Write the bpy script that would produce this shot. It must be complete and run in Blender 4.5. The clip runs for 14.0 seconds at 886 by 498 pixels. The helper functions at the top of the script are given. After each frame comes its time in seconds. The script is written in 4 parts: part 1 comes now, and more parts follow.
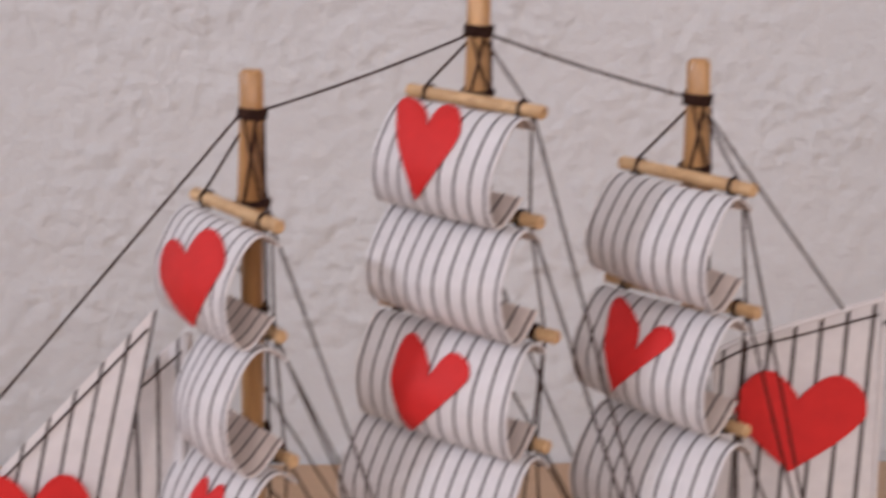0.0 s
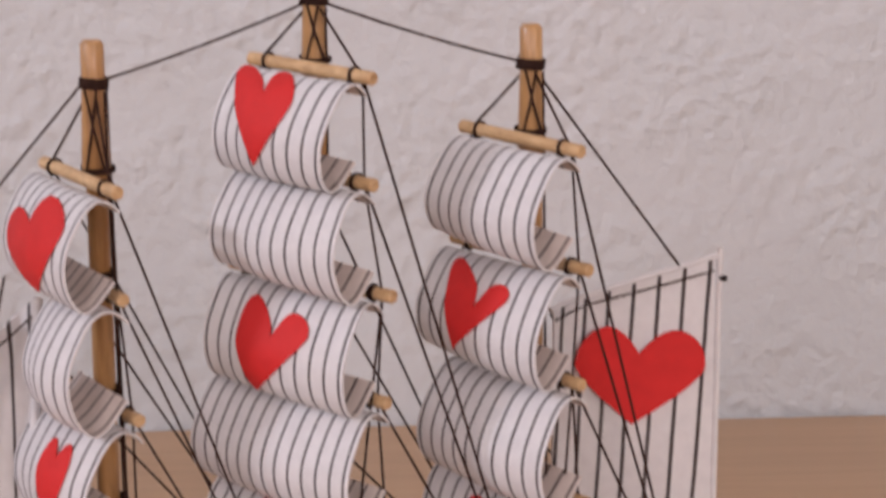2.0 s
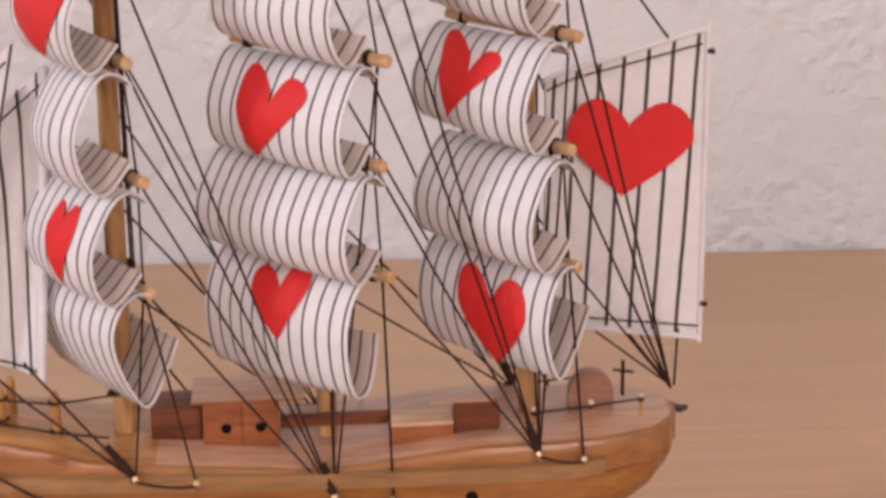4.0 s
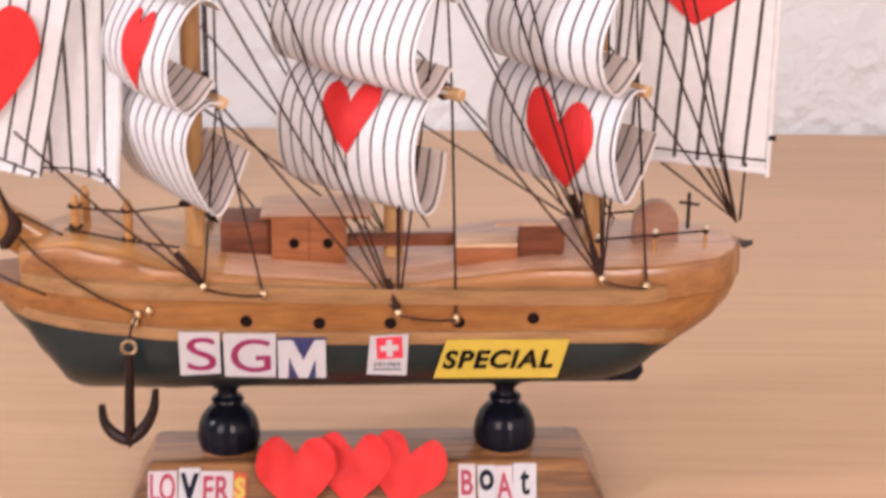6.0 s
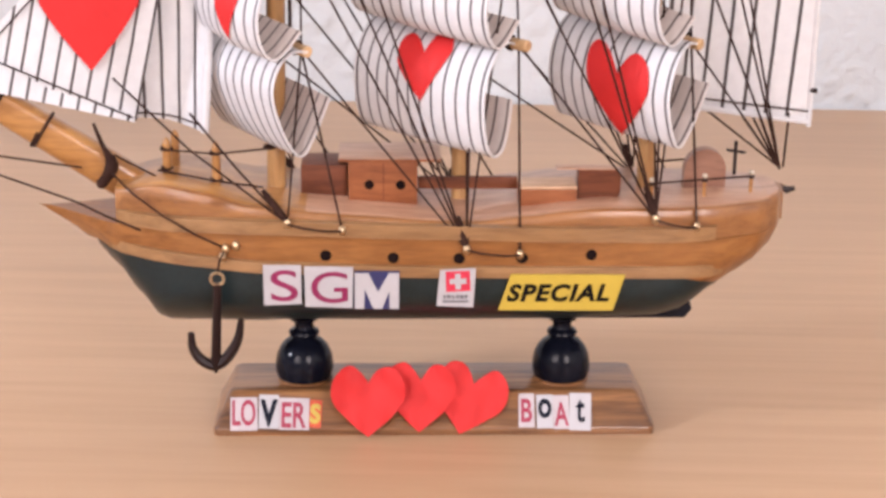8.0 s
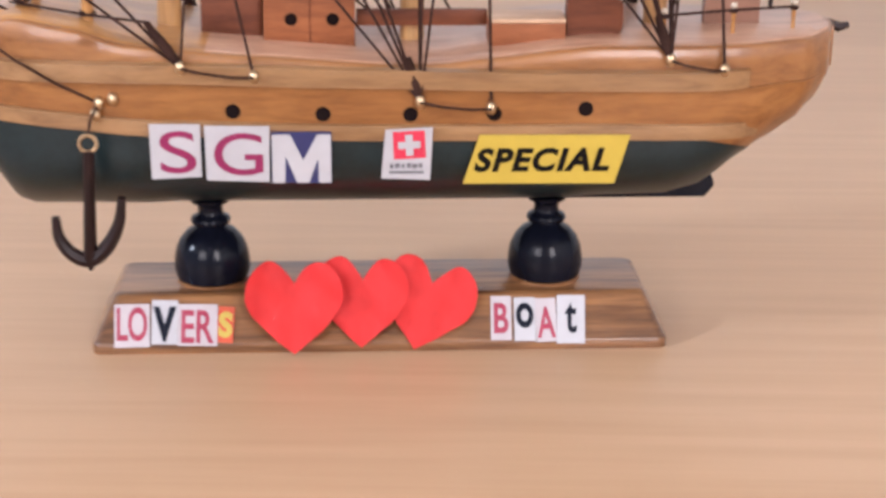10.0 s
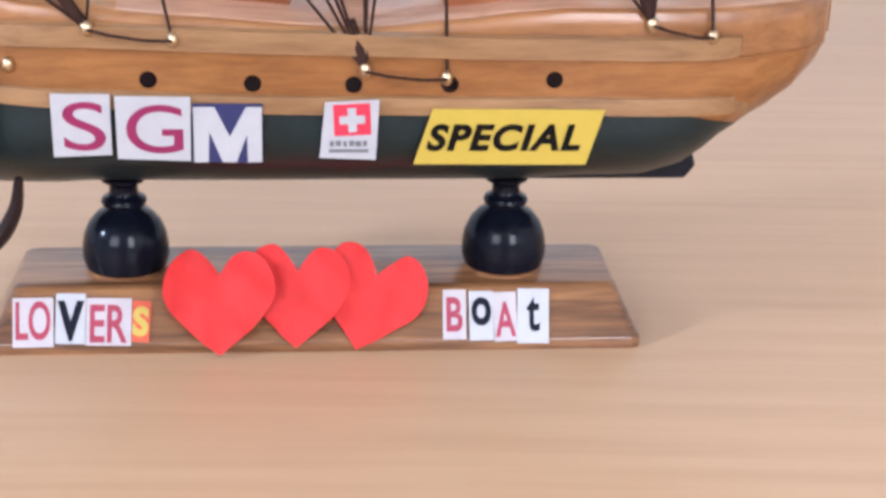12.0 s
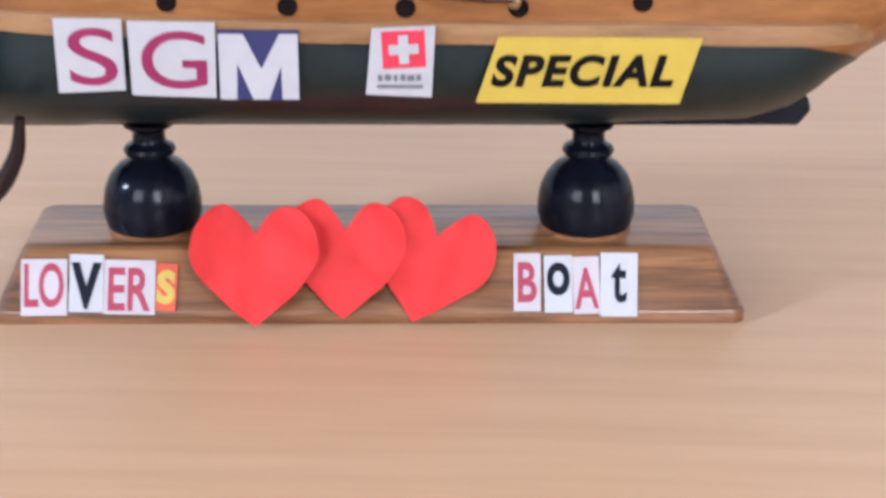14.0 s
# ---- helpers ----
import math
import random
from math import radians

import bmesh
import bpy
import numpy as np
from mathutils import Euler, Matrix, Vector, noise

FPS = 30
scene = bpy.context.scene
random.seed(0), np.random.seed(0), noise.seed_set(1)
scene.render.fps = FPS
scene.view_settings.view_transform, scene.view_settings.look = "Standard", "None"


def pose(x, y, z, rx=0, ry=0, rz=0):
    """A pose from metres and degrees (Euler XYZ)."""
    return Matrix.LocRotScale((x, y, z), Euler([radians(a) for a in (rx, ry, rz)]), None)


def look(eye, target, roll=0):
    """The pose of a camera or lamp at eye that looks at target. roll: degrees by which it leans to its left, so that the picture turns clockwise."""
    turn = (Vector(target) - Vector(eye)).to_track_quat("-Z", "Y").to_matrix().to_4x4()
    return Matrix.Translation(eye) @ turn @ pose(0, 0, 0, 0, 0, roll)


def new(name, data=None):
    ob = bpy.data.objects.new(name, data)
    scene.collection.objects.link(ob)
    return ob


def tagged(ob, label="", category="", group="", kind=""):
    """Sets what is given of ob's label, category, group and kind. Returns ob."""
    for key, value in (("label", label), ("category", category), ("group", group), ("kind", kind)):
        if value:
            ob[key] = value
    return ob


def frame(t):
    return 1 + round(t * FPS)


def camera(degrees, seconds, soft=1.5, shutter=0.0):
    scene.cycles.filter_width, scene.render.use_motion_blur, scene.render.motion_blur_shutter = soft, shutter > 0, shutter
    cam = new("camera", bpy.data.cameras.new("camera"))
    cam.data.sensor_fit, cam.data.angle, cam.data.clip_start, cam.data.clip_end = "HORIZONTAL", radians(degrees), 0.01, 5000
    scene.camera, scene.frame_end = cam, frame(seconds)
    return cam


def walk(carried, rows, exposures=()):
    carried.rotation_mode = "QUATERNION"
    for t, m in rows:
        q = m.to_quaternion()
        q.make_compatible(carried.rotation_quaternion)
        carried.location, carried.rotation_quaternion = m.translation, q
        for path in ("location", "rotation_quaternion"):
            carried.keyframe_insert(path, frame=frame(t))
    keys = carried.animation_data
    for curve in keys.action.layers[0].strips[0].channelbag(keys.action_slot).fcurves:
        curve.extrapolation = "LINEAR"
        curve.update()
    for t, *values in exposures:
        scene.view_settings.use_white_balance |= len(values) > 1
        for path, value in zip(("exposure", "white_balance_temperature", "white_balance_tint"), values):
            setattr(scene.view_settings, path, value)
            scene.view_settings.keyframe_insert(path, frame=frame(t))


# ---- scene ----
cam = camera(29.08, 14.0, soft=3.2, shutter=0.8)
PATH = [
    (0, (-0.04290, -0.43156, 0.31053), (0.00349, 0.05587, 0.20926), 0.30),
    (0.2, (-0.03737, -0.43300, 0.31587), (0.01237, 0.05395, 0.21388), 0.25),
    (0.5, (-0.02790, -0.44255, 0.31657), (0.01913, 0.04483, 0.21533), 0.14),
    (0.7, (-0.01983, -0.43280, 0.31784), (0.02684, 0.05394, 0.21339), -0.12),
    (1, (-0.01736, -0.43934, 0.31732), (0.03517, 0.04702, 0.21390), -0.15),
    (1.2, (-0.01275, -0.44083, 0.31724), (0.03934, 0.04489, 0.21064), -0.21),
    (1.5, (-0.01212, -0.44159, 0.31484), (0.03972, 0.04397, 0.20742), -0.24),
    (1.7, (-0.01080, -0.44254, 0.31528), (0.04173, 0.04291, 0.20766), -0.12),
    (2, (-0.00712, -0.44822, 0.31156), (0.04575, 0.03658, 0.20124), -0.36),
    (2.2, (-0.00449, -0.45091, 0.30879), (0.04550, 0.03366, 0.19613), -0.48),
    (2.5, (-0.00509, -0.45672, 0.30732), (0.04442, 0.02716, 0.19152), -0.44),
    (2.7, (-0.00651, -0.46050, 0.30275), (0.04239, 0.02271, 0.18396), -0.54),
    (3, (-0.00513, -0.46380, 0.29656), (0.04177, 0.01855, 0.17356), -0.47),
    (3.2, (-0.00220, -0.46581, 0.29174), (0.04394, 0.01565, 0.16499), -0.61),
    (3.5, (-0.00127, -0.46665, 0.28717), (0.04470, 0.01369, 0.15619), -0.60),
    (3.7, (-0.00091, -0.46944, 0.28233), (0.04427, 0.01113, 0.15188), -0.56),
    (4, (-0.00231, -0.47252, 0.27874), (0.04340, 0.00573, 0.14020), -0.65),
    (4.2, (-0.00198, -0.47563, 0.27207), (0.04155, 0.00349, 0.13589), -0.77),
    (6.3, (0.00006, -0.48887, 0.24750), (0.01635, -0.01626, 0.08509), 0.52),
    (6.5, (-0.00016, -0.49152, 0.24553), (0.01173, -0.01929, 0.08165), 0.33),
    (6.7, (-0.00924, -0.49551, 0.24653), (0.00404, -0.02397, 0.08078), 0.51),
    (7, (-0.01151, -0.51295, 0.24609), (0.00035, -0.03883, 0.08774), 0.54),
    (7.2, (-0.01517, -0.52090, 0.25172), (-0.00190, -0.04681, 0.09341), 0.57),
    (7.5, (-0.01699, -0.52807, 0.24718), (0.00203, -0.05468, 0.08737), 0.84),
    (7.7, (-0.01635, -0.53084, 0.24300), (0.00005, -0.05660, 0.08543), 0.70),
    (8, (-0.01763, -0.52959, 0.24488), (-0.00007, -0.05598, 0.08556), 0.68),
    (8.2, (-0.01325, -0.52782, 0.24138), (0.00189, -0.05405, 0.08228), 0.43),
    (8.5, (-0.01886, -0.51640, 0.23633), (-0.00453, -0.04405, 0.07300), -0.18),
    (8.7, (-0.02555, -0.50674, 0.23358), (-0.00192, -0.03381, 0.07304), -0.08),
    (9, (-0.01594, -0.48668, 0.21901), (0.00184, -0.01401, 0.05693), -0.51),
    (9.2, (-0.00524, -0.46888, 0.20478), (0.01126, 0.00298, 0.04024), -0.31),
    (11.3, (-0.01228, -0.36200, 0.17205), (0.03496, 0.10076, -0.01132), 1.87),
    (11.5, (-0.01170, -0.35971, 0.17272), (0.03584, 0.10226, -0.01256), 1.80),
    (11.7, (-0.00999, -0.35827, 0.17206), (0.03668, 0.10290, -0.01540), 1.75),
    (12, (-0.00795, -0.35623, 0.17015), (0.03836, 0.10496, -0.01736), 1.78),
    (12.2, (-0.00714, -0.35357, 0.16769), (0.03634, 0.10769, -0.02033), 1.50),
    (12.5, (-0.00556, -0.35116, 0.16563), (0.03107, 0.11112, -0.02134), 1.45),
    (12.7, (-0.00814, -0.34947, 0.16320), (0.02683, 0.11407, -0.02096), 1.37),
    (13, (-0.00745, -0.34787, 0.16171), (0.02407, 0.11758, -0.01820), 1.19),
    (13.2, (-0.00935, -0.34579, 0.15915), (0.02491, 0.11966, -0.02025), 1.17),
    (13.5, (-0.00523, -0.33787, 0.15390), (0.02486, 0.12804, -0.02506), 1.10),
    (13.7, (0.00690, -0.32185, 0.15702), (0.01830, 0.13527, -0.04524), 1.08),
    (14, (0.00617, -0.31030, 0.14167), (0.01830, 0.15305, -0.04582), 0.52),
]
walk(cam, [(t, look(eye, target, roll)) for t, eye, target, roll in PATH],
     [(0, -0.79, 6320, 25), (0.5, -0.73, 6310, 25), (2.2, -0.74, 6470, 28), (4.2, -0.39, 6750, 30), (6.3, 0.19, 6370, 26), (7.0, 0.27, 6130, 24), (7.6, 0.18, 6130, 23), (9.2, 0.15, 6030, 21.5), (11.3, 0.36, 5190, 13), (13.2, 0.33, 5190, 13), (14, 0.29, 5170, 13)])

C = 0.0185          # the ship's middle plane
WALL_Y = 0.4828     # the wall behind the table, straight behind the ship
ROOM = pose(0, WALL_Y, 0, 0, 0, -3.45) @ pose(0, -WALL_Y, 0)   # the ship stands slightly turned on the table

# ---- light ----
world = bpy.data.worlds.new("sky")
scene.world = world
world.use_nodes = True
wn = world.node_tree
sky = wn.nodes.new("ShaderNodeTexSky")
sky.sky_type, sky.sun_disc = "NISHITA", False
sky.sun_elevation, sky.sun_rotation = radians(40), radians(240)
wn.links.new(sky.outputs[0], wn.nodes["Background"].inputs[0])
wn.nodes["Background"].inputs[1].default_value = 0.1


def area_lamp(name, place, target, wide, high, watts, colour):
    data = bpy.data.lights.new(name, "AREA")
    data.shape, data.size, data.size_y, data.energy, data.color = "RECTANGLE", wide, high, watts, colour
    ob = new(name, data)
    ob.matrix_world = ROOM @ look(place, target)
    return ob


# front-left window light, plus two added unseen lights: a right fill, a cool left key
DAY, WARM_FILL = (0.92, 0.97, 1.0), (1.0, 0.89, 0.77)   # clear daylight, and a warm tint added so that the fill warms the shadows
area_lamp("window_light", (-1.15, -2.42, 1.10), (-0.30, 0.0, 0.10), 1.15, 1.05, 32, WARM_FILL)
# added fill that brightens the right of the table; no window known there
area_lamp("fill_light_right", (1.1, -2.42, 1.08), (1.1, 0.0, 0.5), 0.8, 1.1, 40, WARM_FILL)
# unseen cool key, added high on the left to throw the left-hand shadows
lamp = area_lamp("left_key_light", (-3.60, -1.43, 2.15), (0, 0, 0.1), 0.42, 0.42, 98, DAY)
lamp.data.shape = "DISK"


# ---- materials ----
def material(name, base, rough=0.5, metal=0.0, coat=0.0):
    m = bpy.data.materials.new(name)
    m.use_nodes = True
    b = m.node_tree.nodes["Principled BSDF"]
    b.inputs["Base Color"].default_value = (*base, 1)
    b.inputs["Roughness"].default_value = rough
    b.inputs["Metallic"].default_value = metal
    b.inputs["Coat Weight"].default_value = coat
    b.inputs["Coat Roughness"].default_value = 0.12
    return m, m.node_tree, b


def node(nt, kind, **inputs):
    n = nt.nodes.new(kind)
    for key, value in inputs.items():
        n.inputs[key.replace("_", " ")].default_value = value
    return n


def ramp(nt, source, stops):
    r = nt.nodes.new("ShaderNodeValToRGB")
    while len(r.color_ramp.elements) < len(stops):
        r.color_ramp.elements.new(0.5)
    for e, (at, col) in zip(r.color_ramp.elements, stops):
        e.position, e.color = at, (*col, 1)
    nt.links.new(source, r.inputs[0])
    return r.outputs[0]


def mapped(nt, scale, coord="Object"):
    tc = nt.nodes.new("ShaderNodeTexCoord")
    mp = nt.nodes.new("ShaderNodeMapping")
    mp.inputs["Scale"].default_value = scale
    nt.links.new(tc.outputs[coord], mp.inputs[0])
    return mp.outputs[0]


def noise_tex(nt, vec, scale, detail=4, rough=0.55, distortion=0.0):
    n = node(nt, "ShaderNodeTexNoise", Scale=scale, Detail=detail, Roughness=rough, Distortion=distortion)
    nt.links.new(vec, n.inputs["Vector"])
    return n.outputs["Fac"]


def bump(nt, b, height, strength, distance):
    n = node(nt, "ShaderNodeBump", Strength=strength, Distance=distance)
    nt.links.new(height, n.inputs["Height"])
    nt.links.new(n.outputs[0], b.inputs["Normal"])


def mix(nt, fac, a, b, mode="MIX"):
    n = nt.nodes.new("ShaderNodeMix")
    n.data_type, n.blend_type = "RGBA", mode
    for socket, v in ((n.inputs[0], fac), (n.inputs[6], a), (n.inputs[7], b)):
        if hasattr(v, "is_output"):
            nt.links.new(v, socket)
        elif isinstance(v, (int, float)):
            socket.default_value = v
        else:
            socket.default_value = (*v, 1)
    return n.outputs[2]


def wood(name, dark, light, scale, rough, coat=0.0, grain=60, strength=0.15, depth=0.45):
    """Wood with its grain along the axis whose scale is least."""
    m, nt, b = material(name, light, rough, 0, coat)
    v = mapped(nt, scale)
    big = noise_tex(nt, v, grain * 0.25, 3, 0.5, 0.6)
    fine = noise_tex(nt, v, grain, 5, 0.65, 0.3)
    col = ramp(nt, big, [(0.3, dark), (0.68, light)])
    streak = ramp(nt, fine, [(0.32, tuple(0.62 * c for c in dark)), (0.6, (1, 1, 1))])
    out = mix(nt, depth, col, streak, "MULTIPLY")
    nt.links.new(out, b.inputs["Base Color"])
    r = node(nt, "ShaderNodeMapRange", To_Min=rough * 0.8, To_Max=min(1, rough * 1.3))
    nt.links.new(big, r.inputs[0])
    nt.links.new(r.outputs[0], b.inputs["Roughness"])
    bump(nt, b, fine, strength, 0.0004)
    return m


def speckled(name, base, rough, scale, amount=0.2, metal=0.0, coat=0.0, relief=0.1):
    """A painted, paper or thread surface with faint mottling and relief."""
    m, nt, b = material(name, base, rough, metal, coat)
    v = mapped(nt, (1, 1, 1))
    f = noise_tex(nt, v, scale, 5)
    g = noise_tex(nt, v, scale * 0.12, 2)
    c = ramp(nt, f, [(0.3, tuple(x * (1 - amount) for x in base)), (0.7, tuple(min(1, x * (1 + amount * 0.5)) for x in base))])
    c2 = ramp(nt, g, [(0.3, (1 - amount,) * 3), (0.7, (1, 1, 1))])
    nt.links.new(mix(nt, 1.0, c, c2, "MULTIPLY"), b.inputs["Base Color"])
    bump(nt, b, f, relief, 0.0003)
    return m


def table_top():
    m, nt, b = material("beech_laminate", (0.62, 0.42, 0.29), 0.36)
    b.inputs["Specular IOR Level"].default_value = 0.26
    v = mapped(nt, (0.05, 1.0, 1.0))
    big = noise_tex(nt, v, 14, 3, 0.5, 0.4)
    fine = noise_tex(nt, v, 120, 4, 0.6, 0.2)
    col = ramp(nt, big, [(0.3, (0.525, 0.330, 0.187)), (0.7, (0.59, 0.380, 0.223))])
    streak = ramp(nt, fine, [(0.35, (0.90, 0.88, 0.86)), (0.6, (1, 1, 1))])
    nt.links.new(mix(nt, 0.8, col, streak, "MULTIPLY"), b.inputs["Base Color"])
    r = node(nt, "ShaderNodeMapRange", To_Min=0.30, To_Max=0.42)
    nt.links.new(big, r.inputs[0])
    nt.links.new(r.outputs[0], b.inputs["Roughness"])
    bump(nt, b, fine, 0.02, 0.0003)
    return m


M_HULL = wood("varnished_pine", (0.258, 0.100, 0.026), (0.348, 0.150, 0.043), (0.25, 1.5, 1.5), 0.34, 0.16, 220)
M_DECK = wood("pale_honey_wood", (0.41, 0.185, 0.048), (0.53, 0.27, 0.085), (0.25, 1.5, 1.5), 0.3, 0.25, 220)
# deck: its pale pinkish reflection is put into the base colour
M_DECK_SHEEN = wood("deck_wood_with_sheen", (0.50, 0.285, 0.175), (0.60, 0.365, 0.24), (0.25, 1.5, 1.5), 0.3, 0.16, 220)
# roof boards: brown paled by painting the wall's reflection into the colour
M_ROOF_SHEEN = wood("brown_board_with_sheen", (0.56, 0.34, 0.22), (0.64, 0.41, 0.28), (0.3, 1.5, 1.5), 0.4, 0.1, 240)
M_DISC = wood("dull_brown_wood", (0.28, 0.135, 0.085), (0.36, 0.19, 0.125), (0.3, 1.5, 1.5), 0.42, 0.05, 240)
M_BEAD = speckled("pearl_bead", (0.80, 0.70, 0.55), 0.22, 800, 0.1, 0.35, 0.4)
M_STRAKE = wood("pale_strip_wood", (0.285, 0.148, 0.057), (0.36, 0.200, 0.086), (0.2, 1.5, 1.5), 0.34, 0.15, 220)
M_UPPER = wood("golden_varnished_wood", (0.285, 0.116, 0.034), (0.37, 0.168, 0.055), (0.2, 1.5, 1.5), 0.3, 0.22, 220)
M_SPAR = wood("varnished_spar_wood", (0.38, 0.19, 0.065), (0.64, 0.38, 0.155), (1.5, 1.5, 0.2), 0.35, 0.3, 260)
M_YARD = wood("pale_dowel_wood", (0.56, 0.35, 0.17), (0.70, 0.48, 0.26), (0.7, 0.7, 1.5), 0.42, 0.15, 300)
M_HOUSE = wood("red_brown_wood", (0.24, 0.075, 0.026), (0.40, 0.14, 0.050), (0.3, 1.5, 1.5), 0.46, 0.05, 240)
M_CABIN = wood("dark_red_brown_wood", (0.12, 0.035, 0.016), (0.24, 0.075, 0.03), (0.3, 1.5, 1.5), 0.48, 0.04, 240)
M_PALE = wood("pale_bare_wood", (0.62, 0.40, 0.24), (0.76, 0.54, 0.36), (0.3, 1.5, 1.5), 0.5, 0.0, 240)
M_BASE = wood("brown_base_wood", (0.14, 0.054, 0.017), (0.44, 0.21, 0.080), (0.06, 1.0, 1.0), 0.32, 0.22, 330, 0.2, 0.78)
M_TABLE = table_top()
M_GREEN = speckled("dark_green_paint", (0.009, 0.021, 0.024), 0.4, 500, 0.25, 0, 0.10)
M_BLACK = speckled("black_lacquer", (0.006, 0.007, 0.014), 0.16, 300, 0.2, 0, 0.0, 0.03)
M_IRON = speckled("dark_brown_iron", (0.019, 0.008, 0.008), 0.42, 500, 0.3)
M_THREAD = speckled("dark_brown_thread", (0.052, 0.025, 0.019), 0.85, 2500, 0.4)
M_BRASS = speckled("brass", (0.66, 0.50, 0.31), 0.32, 800, 0.2, 1.0)
M_RED = speckled("red_paper", (0.66, 0.026, 0.024), 0.6, 200, 0.08, 0, 0, 0.25)
M_CARD = speckled("white_card", (0.47, 0.465, 0.49), 0.4, 300, 0.05)
M_YELLOW = speckled("yellow_card", (0.54, 0.39, 0.05), 0.4, 300, 0.06)
M_MAGENTA = speckled("magenta_ink", (0.26, 0.012, 0.085), 0.5, 300, 0.1)
M_SLATE = speckled("dark_slate_ink", (0.008, 0.010, 0.020), 0.5, 300, 0.1)
M_NAVY = speckled("navy_ink", (0.022, 0.025, 0.11), 0.5, 300, 0.1)
M_INK = speckled("black_ink", (0.006, 0.005, 0.005), 0.5, 300, 0.1)
M_CRIMSON = speckled("crimson_ink", (0.34, 0.02, 0.06), 0.5, 300, 0.1)
M_REDINK = speckled("red_ink", (0.65, 0.03, 0.07), 0.5, 300, 0.1)
M_PINK = speckled("pale_pink_card", (0.49, 0.44, 0.46), 0.4, 300, 0.06)
M_ORANGE = speckled("orange_card", (0.62, 0.08, 0.02), 0.5, 300, 0.1)
M_GREY = speckled("grey_ink", (0.17, 0.165, 0.18), 0.6, 300, 0.1)
M_HOLE = speckled("porthole_dark", (0.010, 0.005, 0.005), 0.8, 300, 0.2)


def striped_paper(name, pale, light, through_light, ink_colour):
    """White paper printed with thin dark stripes; the mesh's UV counts the stripes."""
    m, nt, b = material(name, light, 0.6)
    uv = nt.nodes.new("ShaderNodeUVMap")
    sep = nt.nodes.new("ShaderNodeSeparateXYZ")
    nt.links.new(uv.outputs[0], sep.inputs[0])
    wob = noise_tex(nt, mapped(nt, (1, 1, 1)), 40, 2)
    add = node(nt, "ShaderNodeMath")
    add.operation = "MULTIPLY_ADD"
    nt.links.new(wob, add.inputs[0])
    add.inputs[1].default_value = 0.12
    nt.links.new(sep.outputs[0], add.inputs[2])
    fr = nt.nodes.new("ShaderNodeMath")
    fr.operation = "FRACT"
    nt.links.new(add.outputs[0], fr.inputs[0])
    ink = ramp(nt, fr.outputs[0], [(0.0, (0, 0, 0)), (0.395, (0, 0, 0)), (0.432, (1, 1, 1)), (0.553, (1, 1, 1)), (0.59, (0, 0, 0))])
    fine = noise_tex(nt, mapped(nt, (1, 1, 1)), 260, 4)
    paper = ramp(nt, fine, [(0.3, pale), (0.7, light)])
    nt.links.new(mix(nt, ink, paper, ink_colour), b.inputs["Base Color"])
    bump(nt, b, fine, 0.06, 0.0003)
    out = nt.nodes["Material Output"]
    tr = nt.nodes.new("ShaderNodeBsdfTranslucent")
    nt.links.new(mix(nt, ink, through_light, (0.20, 0.14, 0.12)), tr.inputs[0])
    ms = nt.nodes.new("ShaderNodeMixShader")
    ms.inputs[0].default_value = 0.25
    nt.links.new(b.outputs[0], ms.inputs[1])
    nt.links.new(tr.outputs[0], ms.inputs[2])
    nt.links.new(ms.outputs[0], out.inputs[0])
    return m


for dull, gloss in ((M_BLACK, 0.17), (M_INK, 0.1), (M_SLATE, 0.1), (M_HOLE, 0.1), (M_RED, 0.3), (M_GREEN, 0.36), (M_THREAD, 0.1), (M_IRON, 0.25), (M_HULL, 0.35), (M_HOUSE, 0.3), (M_CABIN, 0.3)):
    dull.node_tree.nodes["Principled BSDF"].inputs["Specular IOR Level"].default_value = gloss

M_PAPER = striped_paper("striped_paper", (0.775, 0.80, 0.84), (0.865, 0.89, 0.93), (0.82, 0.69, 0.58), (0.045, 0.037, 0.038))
# the same paper inside the curl, its brownish shade put into the colour
M_PAPER_SHADE = striped_paper("striped_paper_shaded_side", (0.72, 0.66, 0.63), (0.82, 0.76, 0.73), (0.85, 0.72, 0.64), (0.11, 0.08, 0.075))


def plaster():
    m, nt, b = material("rough_plaster", (0.58, 0.58, 0.60), 0.9)
    v = mapped(nt, (1, 1, 1))
    big = noise_tex(nt, v, 2.5, 3)
    lumps = noise_tex(nt, v, 95, 1.5, 0.45, 0.0)
    where = noise_tex(nt, mapped(nt, (0.8, 1.0, 1.3)), 16, 2)
    fine = noise_tex(nt, v, 330, 3)
    col = ramp(nt, big, [(0.3, (0.555, 0.595, 0.622)), (0.7, (0.615, 0.64, 0.663))])
    nt.links.new(col, b.inputs["Base Color"])
    mask = ramp(nt, where, [(0.36, (0.4, 0.4, 0.4)), (0.62, (1, 1, 1))])
    rough = mix(nt, 1.0, lumps, mask, "MULTIPLY")
    h = mix(nt, 0.12, rough, fine)
    bump(nt, b, h, 0.85, 0.006)
    return m


M_PLASTER = plaster()
M_FLOOR = wood("oak_floor", (0.22, 0.12, 0.06), (0.34, 0.2, 0.1), (0.15, 1, 1), 0.4, 0, 30)
M_FRAME = speckled("white_paint", (0.78, 0.78, 0.76), 0.4, 60, 0.05)


# ---- mesh helpers ----
def part(name, bm, mat, parent=None, label="", smooth=True):
    me = bpy.data.meshes.new(name)
    bmesh.ops.recalc_face_normals(bm, faces=bm.faces)
    bm.to_mesh(me)
    bm.free()
    for p in me.polygons:
        p.use_smooth = smooth
    if smooth:
        me.set_sharp_from_angle(angle=radians(38))
    me.materials.append(mat)
    ob = new(name, me)
    if parent is not None:
        ob.parent = parent
    if label:
        tagged(ob, label)
    return ob


